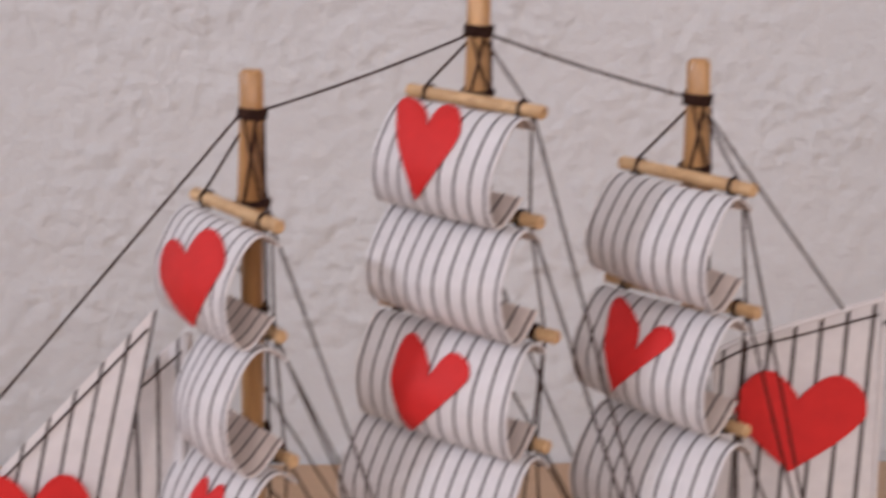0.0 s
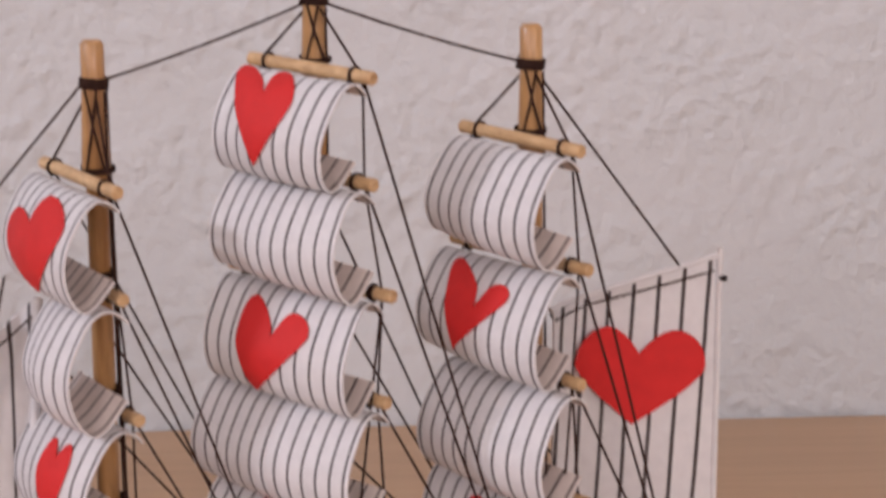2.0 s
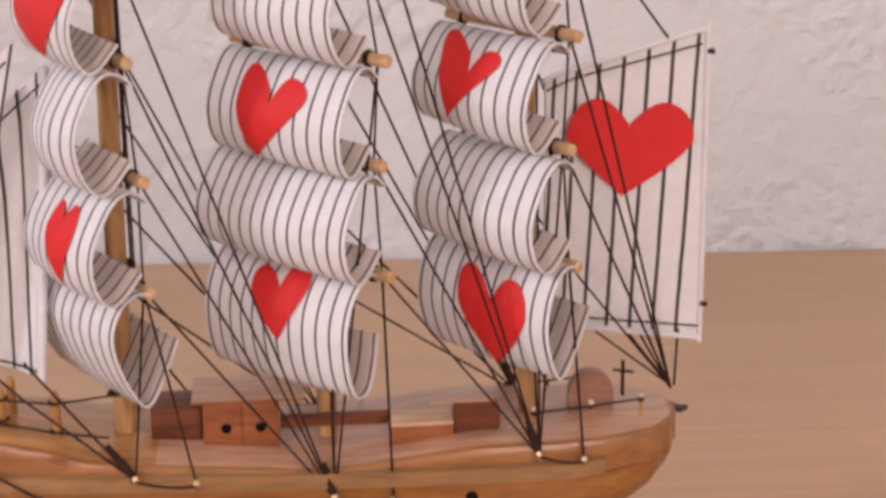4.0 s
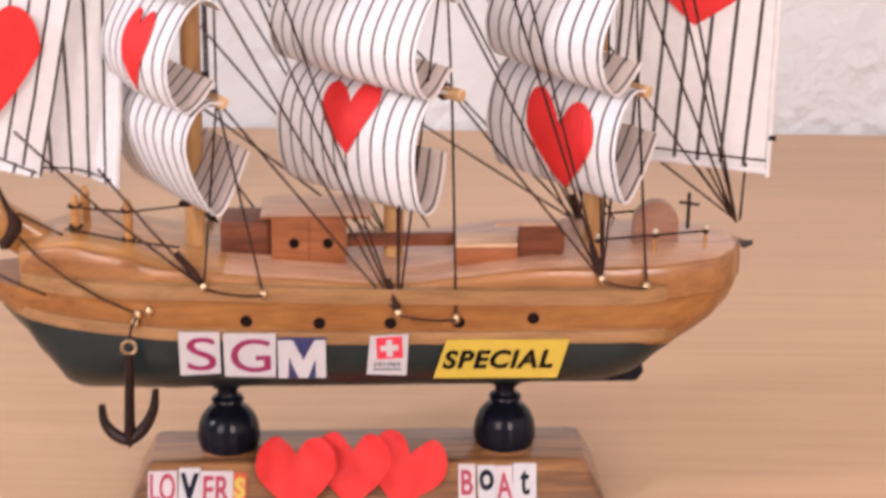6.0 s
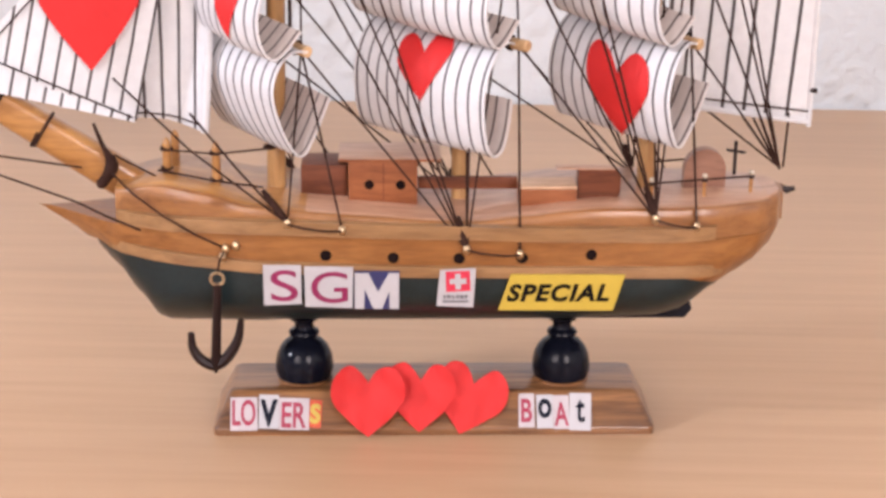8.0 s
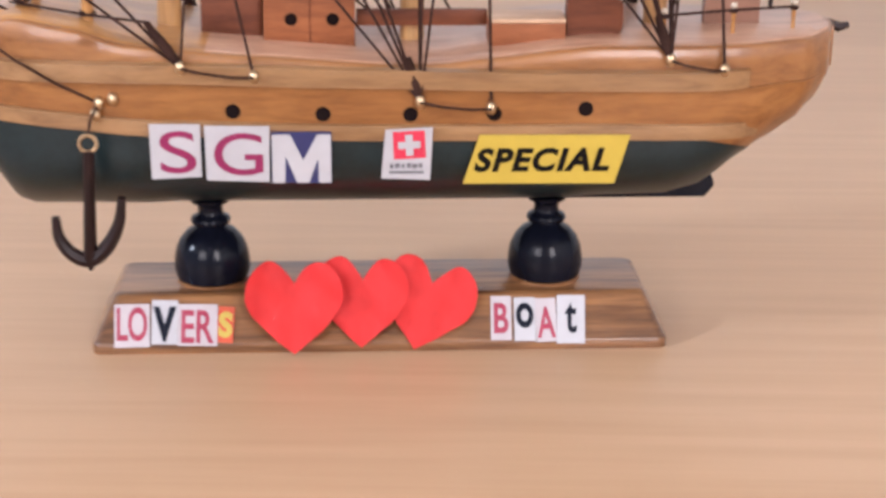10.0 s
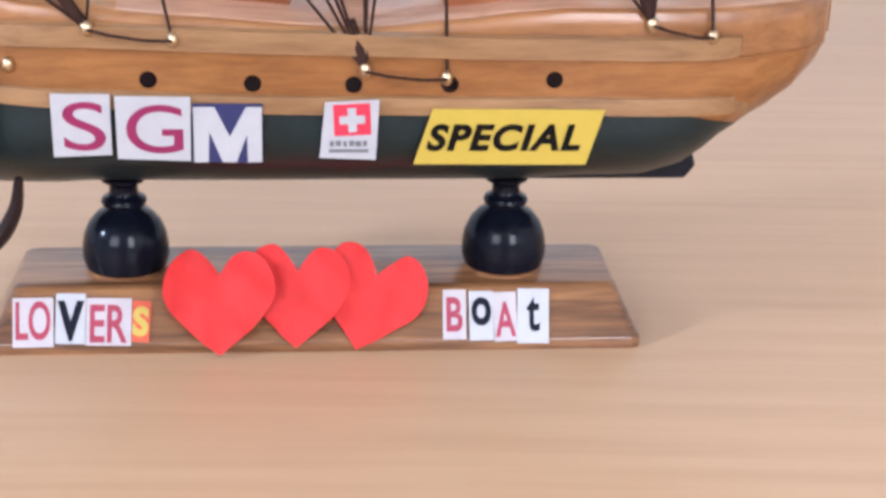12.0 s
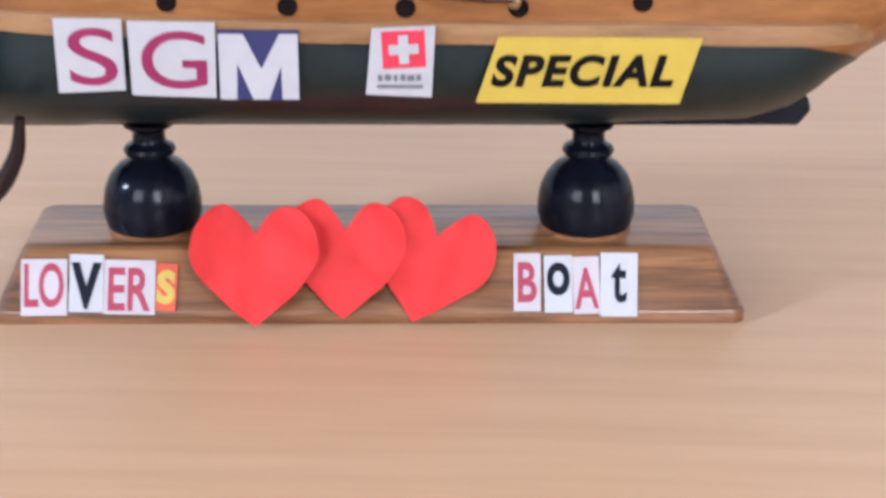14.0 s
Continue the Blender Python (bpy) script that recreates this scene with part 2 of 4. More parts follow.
def box(x0, x1, y0, y1, z0, z1, bevel=0.0):
    bm = bmesh.new()
    bmesh.ops.create_cube(bm, size=1, matrix=Matrix.LocRotScale(((x0 + x1) / 2, (y0 + y1) / 2, (z0 + z1) / 2), None, (x1 - x0, y1 - y0, z1 - z0)))
    if bevel:
        bmesh.ops.bevel(bm, geom=bm.edges[:], offset=bevel, segments=2, affect="EDGES", profile=0.6)
    return bm


def add_tube(bm, pts, radii, sides=8, cap=True):
    pts = [Vector(p) for p in pts]
    if isinstance(radii, (int, float)):
        radii = [radii] * len(pts)
    rings, up = [], None
    for i, p in enumerate(pts):
        d = (pts[min(i + 1, len(pts) - 1)] - pts[max(i - 1, 0)]).normalized()
        if up is None:
            up = d.orthogonal().normalized()
        up = (up - d * up.dot(d)).normalized()
        side = d.cross(up)
        rings.append([bm.verts.new(p + radii[i] * (math.cos(a) * up + math.sin(a) * side)) for a in (2 * math.pi * k / sides for k in range(sides))])
    for a, b in zip(rings, rings[1:]):
        for k in range(sides):
            bm.faces.new((a[k], a[(k + 1) % sides], b[(k + 1) % sides], b[k]))
    if cap:
        bm.faces.new(rings[0])
        bm.faces.new(rings[-1][::-1])
    return bm


def tube(pts, radii, sides=8):
    return add_tube(bmesh.new(), pts, radii, sides)


def lathe(x, y, prof, sides=28):
    bm = bmesh.new()
    rings = [[bm.verts.new((x + r * math.cos(a), y + r * math.sin(a), z)) for a in (2 * math.pi * k / sides for k in range(sides))] for r, z in prof]
    for a, b in zip(rings, rings[1:]):
        for k in range(sides):
            bm.faces.new((a[k], a[(k + 1) % sides], b[(k + 1) % sides], b[k]))
    bm.faces.new(rings[0])
    bm.faces.new(rings[-1])
    return bm


def spline(pts, n):
    """Catmull-Rom through the points, n steps a span."""
    pts = [Vector(p) for p in pts]
    q = [2 * pts[0] - pts[1], *pts, 2 * pts[-1] - pts[-2]]
    out = []
    for i in range(1, len(q) - 2):
        for k in range(n):
            t = k / n
            a, b, c, d = q[i - 1:i + 3]
            out.append(0.5 * (2 * b + (c - a) * t + (2 * a - 5 * b + 4 * c - d) * t * t + (3 * b - a - 3 * c + d) * t ** 3))
    out.append(pts[-1])
    return out


def lerp_table(table, x):
    if x <= table[0][0]:
        return table[0][1]
    for (a, va), (b, vb) in zip(table, table[1:]):
        if x <= b:
            k = (x - a) / (b - a)
            k = k * k * (3 - 2 * k) * 0.5 + k * 0.5
            return va + (vb - va) * k
    return table[-1][1]


# ---- the room ----
def wall(name, x0, x1, y0, y1, z0, z1, label):
    ob = part(name, box(x0, x1, y0, y1, z0, z1), M_PLASTER if name == "wall_north" else M_FRAME, None, "", False)
    ob.matrix_world = ROOM
    return tagged(ob, label, "wall", "", "structure")


FL, CE = -0.75, 2.25
wall("wall_north", -4.2, 2.0, WALL_Y, WALL_Y + 0.12, FL, CE, "rough white plaster wall behind the table")
wall("wall_east", 2.0, 2.12, -2.5, WALL_Y + 0.12, FL, CE, "plain white plaster side wall")
wall("wall_west", -4.32, -4.2, -2.5, WALL_Y + 0.12, FL, CE, "plain white plaster side wall")
# the right-hand opening is added only to hold the fill light
for x0, x1, z0, z1, side in ((-4.2, -1.75, FL, CE, "beside"), (-0.55, 0.7, FL, CE, "between"), (1.5, 2.0, FL, CE, "beside"),
                             (-1.75, -0.55, FL, 0.55, "below"), (-1.75, -0.55, 1.64, CE, "above"), (0.7, 1.5, FL, 0.53, "below"), (0.7, 1.5, 1.63, CE, "above")):
    wall("wall_south", x0, x1, -2.5, -2.4, z0, z1, "white plaster wall " + side + " the windows")
ceiling = tagged(part("ceiling", box(-4.32, 2.12, -2.5, WALL_Y + 0.12, CE, CE + 0.1), M_FRAME, None, "", False), "plain white ceiling", "ceiling", "", "structure")
floor = tagged(part("floor", box(-4.32, 2.12, -2.5, WALL_Y + 0.12, FL - 0.1, FL), M_FLOOR, None, "", False), "brown wooden floor under the table", "floor", "", "structure")

ceiling.matrix_world = floor.matrix_world = ROOM

table = tagged(new("table"), "pale beech table with a satin top against the wall", "table")
table.matrix_world = ROOM
part("tabletop", box(-1.1, 1.3, -0.62, WALL_Y - 0.004, -0.028, 0.0, 0.003), M_TABLE, table)
for lx in (-1.03, 1.23):
    for ly in (-0.56, 0.42):
        part("leg", box(lx - 0.025, lx + 0.025, ly - 0.025, ly + 0.025, FL, -0.028, 0.003), M_FRAME, table, "white painted leg")

# ---- the ship ----
ship = tagged(new("model_ship"), "wooden model sailing ship with paper heart sails on a stand", "model ship")

# hull: half breadth, lower edge, paint line, seam and deck along its length
BEAM = [(-0.132, 0.0012), (-0.118, 0.0085), (-0.10, 0.0165), (-0.08, 0.0222), (-0.055, 0.0258), (-0.02, 0.0272), (0.04, 0.0272),
        (0.07, 0.0262), (0.09, 0.0240), (0.105, 0.0196), (0.113, 0.0132), (0.1155, 0.0085), (0.117, 0.002)]
LOW = [(-0.132, 0.0765), (-0.124, 0.0715), (-0.114, 0.0640), (-0.1068, 0.0560), (-0.0995, 0.0462), (-0.0930, 0.0378), (-0.0895, 0.0366),
       (-0.07, 0.0376), (-0.05, 0.0388), (0.055, 0.0390), (0.074, 0.0384), (0.082, 0.0402), (0.0875, 0.0436), (0.0908, 0.0472), (0.0990, 0.0520), (0.1060, 0.0566), (0.1118, 0.0620), (0.1152, 0.0680), (0.117, 0.0738)]
PAINT = [(-0.132, 0.0638), (-0.114, 0.0655), (-0.09, 0.0630), (-0.058, 0.0611), (0.0, 0.0600), (0.05, 0.0598), (0.078, 0.0592), (0.087, 0.0574), (0.0975, 0.0515), (0.12, 0.0515)]
SEAM = [(-0.132, 0.0764), (-0.106, 0.0745), (-0.09, 0.0742), (-0.052, 0.0747), (0.0, 0.0736), (0.04, 0.0727), (0.087, 0.0720), (0.117, 0.0728)]
DECK = [(-0.107, 0.0850), (-0.088, 0.0885), (-0.075, 0.0865), (-0.0615, 0.0830), (-0.03, 0.0806), (0.0, 0.0786), (0.013, 0.0785),
        (0.029, 0.0802), (0.042, 0.0818), (0.0525, 0.0827), (0.07, 0.0825), (0.085, 0.0824), (0.109, 0.0828), (0.117, 0.0836)]
XS = [-0.132 + 0.249 * k / 64 for k in range(65)]
XS = sorted(set([*XS, -0.1312, -0.130, 0.1168, 0.1164, 0.1158, 0.1150, 0.1143, 0.1135, 0.1125, 0.1110, 0.1095, 0.1070, 0.1050]))


def hull_half(x, z):
    """Half breadth of the hull at that length and height."""
    lo, b = lerp_table(LOW, x), lerp_table(BEAM, x)
    k = max(0.0, min(1.0, (z - lo) / max(0.0001, 0.0175)))
    c = 0.34 * max(0.04, min(1.0, (x + 0.108) / 0.05))
    c *= 1 - 0.7 * max(0.0, min(1.0, (x - 0.045) / 0.04))
    return b * (c + (1 - c) * (1 - (1 - k) ** 2.3)) * (1 + 0.04 * max(0.0, (z - 0.06)) / 0.02)


def hull_band(lower, upper, x0, x1, rows, grow=0.0, top=False, bottom=False):
    """A band of the hull's skin between two heights, both sides, closed across where asked."""
    bm = bmesh.new()
    rings = []
    for x in XS:
        if not x0 - 1e-6 <= x <= x1 + 1e-6:
            continue
        lo = max(lower(x), lerp_table(LOW, x))
        hi = max(upper(x), lo + 0.0002)
        zs = [lo + (hi - lo) * k / rows for k in range(rows + 1)]
        near = [bm.verts.new((x, C - hull_half(x, z) - grow, z)) for z in zs]
        far = [bm.verts.new((x, C + hull_half(x, z) + grow, z)) for z in zs]
        rings.append((near, far))
    for (n0, f0), (n1, f1) in zip(rings, rings[1:]):
        for k in range(rows):
            bm.faces.new((n0[k], n1[k], n1[k + 1], n0[k + 1]))
            bm.faces.new((f0[k], f0[k + 1], f1[k + 1], f1[k]))
        if top:
            bm.faces.new((n0[-1], n1[-1], f1[-1], f0[-1]))
        if bottom:
            bm.faces.new((n0[0], f0[0], f1[0], n1[0]))
    for n, f in (rings[0], rings[-1]):
        for k in range(rows):
            bm.faces.new((n[k], n[k + 1], f[k + 1], f[k]))
    return bm


low = lambda x: lerp_table(LOW, x)
paint = lambda x: lerp_table(PAINT, x)
seam = lambda x: lerp_table(SEAM, x)
deck = lambda x: lerp_table(DECK, x)
hull = part("hull", hull_band(paint, seam, -0.132, 0.117, 6, 0.0, True, True), M_HULL, ship, "varnished honey-coloured wooden hull side")
part("hull_bottom", hull_band(low, paint, -0.1155, 0.0976, 8, 0.0003, False, True), M_GREEN, ship, "dark green painted hull bottom")


def upper_hull():
    bm = bmesh.new()
    rings = []
    for x in XS:
        if x < -0.1075:
            continue
        d, s = deck(x), seam(x)
        h = max(0.006 if x < 0 else 0.0012, hull_half(x, 0.075) - 0.0012)
        if x < -0.1:
            h *= 0.86 + 0.14 * (x + 0.1075) / 0.0075
        out = [(h, s - 0.001), (h, s + (d - s) * 0.6), (h - 0.0002, d - 0.0008), (h - 0.0007, d - 0.0002), (h - 0.0015, d), (h * 0.45, d + 0.0001)]
        rings.append([bm.verts.new((x, C - a, z)) for a, z in out] + [bm.verts.new((x, C + a, z)) for a, z in reversed(out)])
    for a, b in zip(rings, rings[1:]):
        for k in range(len(a) - 1):
            bm.faces.new((a[k], b[k], b[k + 1], a[k + 1]))
    bm.faces.new(rings[0])
    bm.faces.new(rings[-1])
    return bm


part("upper_hull", upper_hull(), M_UPPER, ship, "varnished upper hull with a curved sheer")


def deck_board(x0, x1):
    """The glossy deck inside the sheer, a thin curved board."""
    bm = bmesh.new()
    rings = []
    for x in XS:
        if not x0 < x < x1:
            continue
        h, z = max(0.002, hull_half(x, 0.075) - 0.0032), deck(x)
        rings.append([bm.verts.new((x, C + k * h, z + dz)) for k, dz in ((-1, -0.0004), (-1, 0.0002), (-0.94, 0.0006), (0.94, 0.0006), (1, 0.0002), (1, -0.0004))])
    for a, b in zip(rings, rings[1:]):
        for k in range(6):
            bm.faces.new((a[k], b[k], b[(k + 1) % 6], a[(k + 1) % 6]))
    bm.faces.new(rings[0])
    bm.faces.new(rings[-1])
    return bm


part("foredeck", deck_board(-0.1050, -0.0390), M_DECK, ship, "golden varnished foredeck")
part("deck", deck_board(-0.0440, 0.1150), M_DECK_SHEEN, ship, "varnished deck with a pale sheen in its colour")


def strake(level, x0, x1, half_high, side):
    """A raised rubbing strip along one side."""
    bm = bmesh.new()
    rings = []
    n = 40
    for k in range(n + 1):
        x = x0 + (x1 - x0) * k / n
        z = level(x)
        t = min(1.0, k / 3, (n - k) / 1.5)
        y = hull_half(x, z)
        ring = [(y - 0.001, z - half_high), (y + 0.0018 * t - 0.0004, z - half_high + 0.0001), (y + 0.0019 * t - 0.0004, z), (y + 0.0017 * t - 0.0004, z + half_high - 0.0004), (y - 0.001, z + half_high)]
        rings.append([bm.verts.new((x, C - side * a, b)) for a, b in ring])
    for a, b in zip(rings, rings[1:]):
        for i in range(4):
            bm.faces.new((a[i], b[i], b[i + 1], a[i + 1]))
    return bm


for side in (1, -1):
    part("strake", strake(lambda x: seam(x) + 0.0022, -0.104, 0.0905, 0.0025, side), M_STRAKE, ship, "raised pale wooden rubbing strip")
    part("strake", strake(lambda x: (max(paint(x), 0.0590) if x > 0 else paint(x)) + 0.0022, -0.108, 0.0940, 0.0021, side), M_STRAKE, ship, "raised pale wooden rubbing strip")


def keel():
    """A flat strip under the hull, its stern end cut to a blunt point."""
    bm = bmesh.new()
    line = [(-0.080, 0.0366), (0.0858, 0.0366), (0.0882, 0.0398), (0.0874, 0.0425), (0.060, 0.0425), (-0.080, 0.0410)]
    near, far = ([bm.verts.new((x, C + y, z)) for x, z in line] for y in (-0.0032, 0.0032))
    bm.faces.new(near)
    bm.faces.new(far[::-1])
    for k in range(len(line)):
        bm.faces.new((near[k], near[(k + 1) % len(line)], far[(k + 1) % len(line)], far[k]))
    bmesh.ops.bevel(bm, geom=bm.edges[:], offset=0.0004, segments=1, affect="EDGES")
    return bm


part("keel", keel(), M_BLACK, ship, "black keel strip")
for px, pz in ((-0.0360, 0.0674), (-0.0143, 0.0668), (0.0069, 0.0666), (0.0273, 0.0667), (0.0497, 0.0677)):
    bm = bmesh.new()
    y = C - hull_half(px, pz)
    add_tube(bm, [(px, y - 0.0002, pz), (px, y + 0.003, pz)], 0.00185, 18)
    part("porthole", bm, M_HOLE, hull, "dark round porthole")
    bm = bmesh.new()
    y = C + hull_half(px, pz)
    add_tube(bm, [(px, y + 0.0002, pz), (px, y - 0.003, pz)], 0.00185, 18)
    part("porthole", bm, M_HOLE, hull, "dark round porthole")

# bowsprit
SP0, SP1 = Vector((-0.093, C, 0.0785)), Vector((-0.168, C, 0.1268))


def bowsprit():
    bm = bmesh.new()
    d = (SP1 - SP0).normalized()
    up = Vector((0, 1, 0)).cross(d).normalized()
    if up.z < 0:
        up = -up
    rings = []
    for k in range(13):
        t = k / 12
        r = (0.0066 - 0.0018 * t) * min(1.0, 0.6 + 4.0 * t)
        if k == 12:
            r *= 0.75
        p = SP0 + (SP1 - SP0) * t
        ring = []
        for j in range(16):
            a = 2 * math.pi * j / 16
            ca, sa = math.cos(a), math.sin(a)
            ring.append(bm.verts.new(p + Vector((0, 1, 0)) * (0.75 * r * math.copysign(abs(ca) ** 0.7, ca)) + up * (r * math.copysign(abs(sa) ** 0.7, sa))))
        rings.append(ring)
    for a, b in zip(rings, rings[1:]):
        for k in range(16):
            bm.faces.new((a[k], a[(k + 1) % 16], b[(k + 1) % 16], b[k]))
    bm.faces.new(rings[0])
    bm.faces.new(rings[-1])
    return bm


sprit = part("bowsprit", bowsprit(), M_DECK, ship, "thick tapered varnished bowsprit")


def wrap(axis_at, axis, radius, turns, thread, squash=1.0):
    """A thread wound round a spar."""
    a = Vector(axis).normalized()
    u = a.orthogonal().normalized()
    v = a.cross(u)
    pts = []
    n = 14
    for k in range(int(n * turns) + 1):
        w = 2 * math.pi * k / n
        pts.append(Vector(axis_at) + a * (thread * 1.7 * (k / n - turns / 2)) + radius * (math.cos(w) * u + math.sin(w) * v * squash))
    return tube(pts, thread, 5)


spd = (SP1 - SP0).normalized()
part("binding", wrap(SP0 + spd * 0.0432, spd, 0.0064, 1.2, 0.0006), M_THREAD, sprit, "dark brown thread binding")
part("binding", wrap(SP0 + spd * 0.0600, spd, 0.0060, 1.2, 0.0006), M_THREAD, sprit, "dark brown thread binding")
part("binding_knot", tube(spline([(-0.1116, C - 0.0062, 0.1056), (-0.1090, C - 0.0076, 0.0992), (-0.1062, C - 0.0086, 0.0938), (-0.1062, C - 0.0092, 0.0908), (-0.1086, C - 0.0090, 0.0870), (-0.1104, C - 0.0084, 0.0852)], 3),
                          [0.0005, 0.0006, 0.0007, 0.0008, 0.0009, 0.0013, 0.0019, 0.0021, 0.0022, 0.0022, 0.0020, 0.0018, 0.0018, 0.0019, 0.0018, 0.0012], 10), M_THREAD, sprit, "dark knotted thread")

# masts
MAST = {"fore": (-0.0507, 0.2658), "main": (0.0091, 0.2865), "mizzen": (0.0685, 0.2682)}
RM = 0.0032
RAKE = {"fore": -0.0034, "main": -0.0012, "mizzen": 0.0028}   # how far each foot stands off the upright


def mast_radius(z, top):
    d = top - z
    if d < 0.037:
        return RM + 0.0008 * max(0.0, d - 0.012) / 0.025
    return 0.0030 if d < 0.1 else 0.0031


masts = {}
for key, (mx, top) in MAST.items():
    prof = [(mast_radius(z, top), z) for z in (0.076, 0.12, 0.16, top - 0.039, top - 0.0365, top - 0.025, top - 0.012, top - 0.0012)] + [(RM - 0.0009, top)]
    bm = lathe(mx, C, prof, 18)
    for v in bm.verts:
        v.co.x += RAKE[key] * (top - v.co.z) / top
    masts[key] = part("mast", bm, M_SPAR, ship, "round varnished wooden mast")

# yards: height, end's reach in x, for each mast from the top down
YARDS = {
    "fore": [(0.2290, 0.0116), (0.1999, 0.0110), (0.1663, 0.0136), (0.1338, 0.0135)],
    "main": [(0.2580, 0.0160), (0.2293, 0.0177), (0.1988, 0.0220), (0.1688, 0.0203), (0.1361, 0.0220)],
    "mizzen": [(0.2371, 0.0141), (0.2042, 0.0167), (0.1716, 0.0152), (0.1368, 0.0173)],
}
REACH_Y = 0.0190
NUDGE = {("main", 0): (0.88, 0.0032), ("mizzen", 0): (0.94, 0.0012)}   # shorter yards, tied off centre


def yard_frame(key, i):
    mx = MAST[key][0]
    z, rx = YARDS[key][i]
    short, along = NUDGE.get((key, i), (1.0, 0.0))
    half = Vector((rx, -REACH_Y * short, -0.0012))
    u = half.normalized()
    f = Vector((u.y, -u.x, 0)).normalized()
    if f.x > 0:
        f = -f
    mid = Vector((mx, C, z)) + f * (mast_radius(z, MAST[key][1]) + 0.0016) + u * along
    return mid, half, u, f


ends = {}
for key in YARDS:
    for i in range(len(YARDS[key])):
        mid, half, u, f = yard_frame(key, i)
        a, b = mid - half, mid + half
        ends[key, i] = (b - u * 0.004, a + u * 0.004)
        yard = part("yard", tube([a, a + u * 0.0004, b - u * 0.0004, b], [0.0015, 0.0019, 0.0019, 0.0015], 12), M_YARD, ship, "pale round wooden yard")
        for p in (b - u * 0.007, a + u * 0.007):
            part("binding", wrap(p, u, 0.0021, 1.7, 0.0005), M_THREAD, yard, "dark brown thread binding")
        z = mid.z
        part("binding", wrap((MAST[key][0], C, z + 0.0015), (0, 0, 1), mast_radius(z, MAST[key][1]) + 0.0004, 2.4, 0.0005), M_THREAD, yard, "dark brown thread binding")
for key, (mx, top) in MAST.items():
    zb = {"fore": 0.2542, "main": 0.2758, "mizzen": 0.2572}[key]
    part("binding", wrap((mx, C, zb), (0.12, 0, 1), RM + 0.0004, 3.3, 0.0006), M_THREAD, masts[key], "dark brown thread binding")

# ---- paper sails ----
STRIPE = 0.0047
PROFILE = [(0.0, -0.17), (0.10, -0.08), (0.225, -0.05), (0.36, -0.13), (0.48, -0.29), (0.58, -0.48), (0.615, -0.68), (0.57, -0.90), (0.45, -1.04), (0.31, -1.00), (0.10, -0.80)]


class Sail:
    """A curled sheet between two yards; at(a, s) gives a point: a metres along the yard, s from 0 to 1 down the curl."""

    def __init__(self, key, i, width, prof, shift=0.0, loose=False, lift=(0.0, 0.0)):
        self.lift = lift
        self.mid, self.half, self.u, self.f = yard_frame(key, i)
        if loose:
            self.mid2, self.u2, self.high = self.mid + Vector((0, 0, -1)), self.u, 1.0
        else:
            self.mid2, _, self.u2, _ = yard_frame(key, i + 1)
            self.high = self.mid.z - self.mid2.z
        self.width, self.shift, self.loose = width, shift, loose
        pts = spline([(a, b, 0) for a, b in prof], 6)
        gaps = [0.0]
        for p, q in zip(pts, pts[1:]):
            gaps.append(gaps[-1] + (q - p).length)
        self.run, self.pts = [g / gaps[-1] for g in gaps], pts
        self.length = gaps[-1] * self.high

    def at(self, a, s):
        k = 0
        while k < len(self.run) - 2 and self.run[k + 1] < s:
            k += 1
        w = (s - self.run[k]) / (self.run[k + 1] - self.run[k])
        p = self.pts[k].lerp(self.pts[k + 1], w)
        if not self.loose:
            end = max(0.0, min(1.0, 0.5 + 0.5 * a / self.width))
            p = p.copy()
            p.y *= 1 - (self.lift[0] * (1 - end) + self.lift[1] * end) * max(0.0, min(1.0, s * 1.6))
        t = 0.0 if self.loose else max(0.0, min(1.0, -p.y))
        u = self.u.lerp(self.u2, t)
        base = self.mid.lerp(self.mid2, t) if not self.loose else self.mid + Vector((0, 0, p.y))
        if not self.loose:
            base = base.copy()
            base.z = self.mid.z + p.y * self.high
        belly = 1.0 + 0.05 * math.cos(3.0 * a / max(0.001, self.width))
        return base + u * (a + self.shift) + self.f * (p.x * self.high * belly)

    def normal(self, a, s):
        e = 0.01
        d1 = self.at(a + 0.001, s) - self.at(a - 0.001, s)
        d2 = self.at(a, min(1, s + e)) - self.at(a, max(0, s - e))
        return d1.cross(d2).normalized()


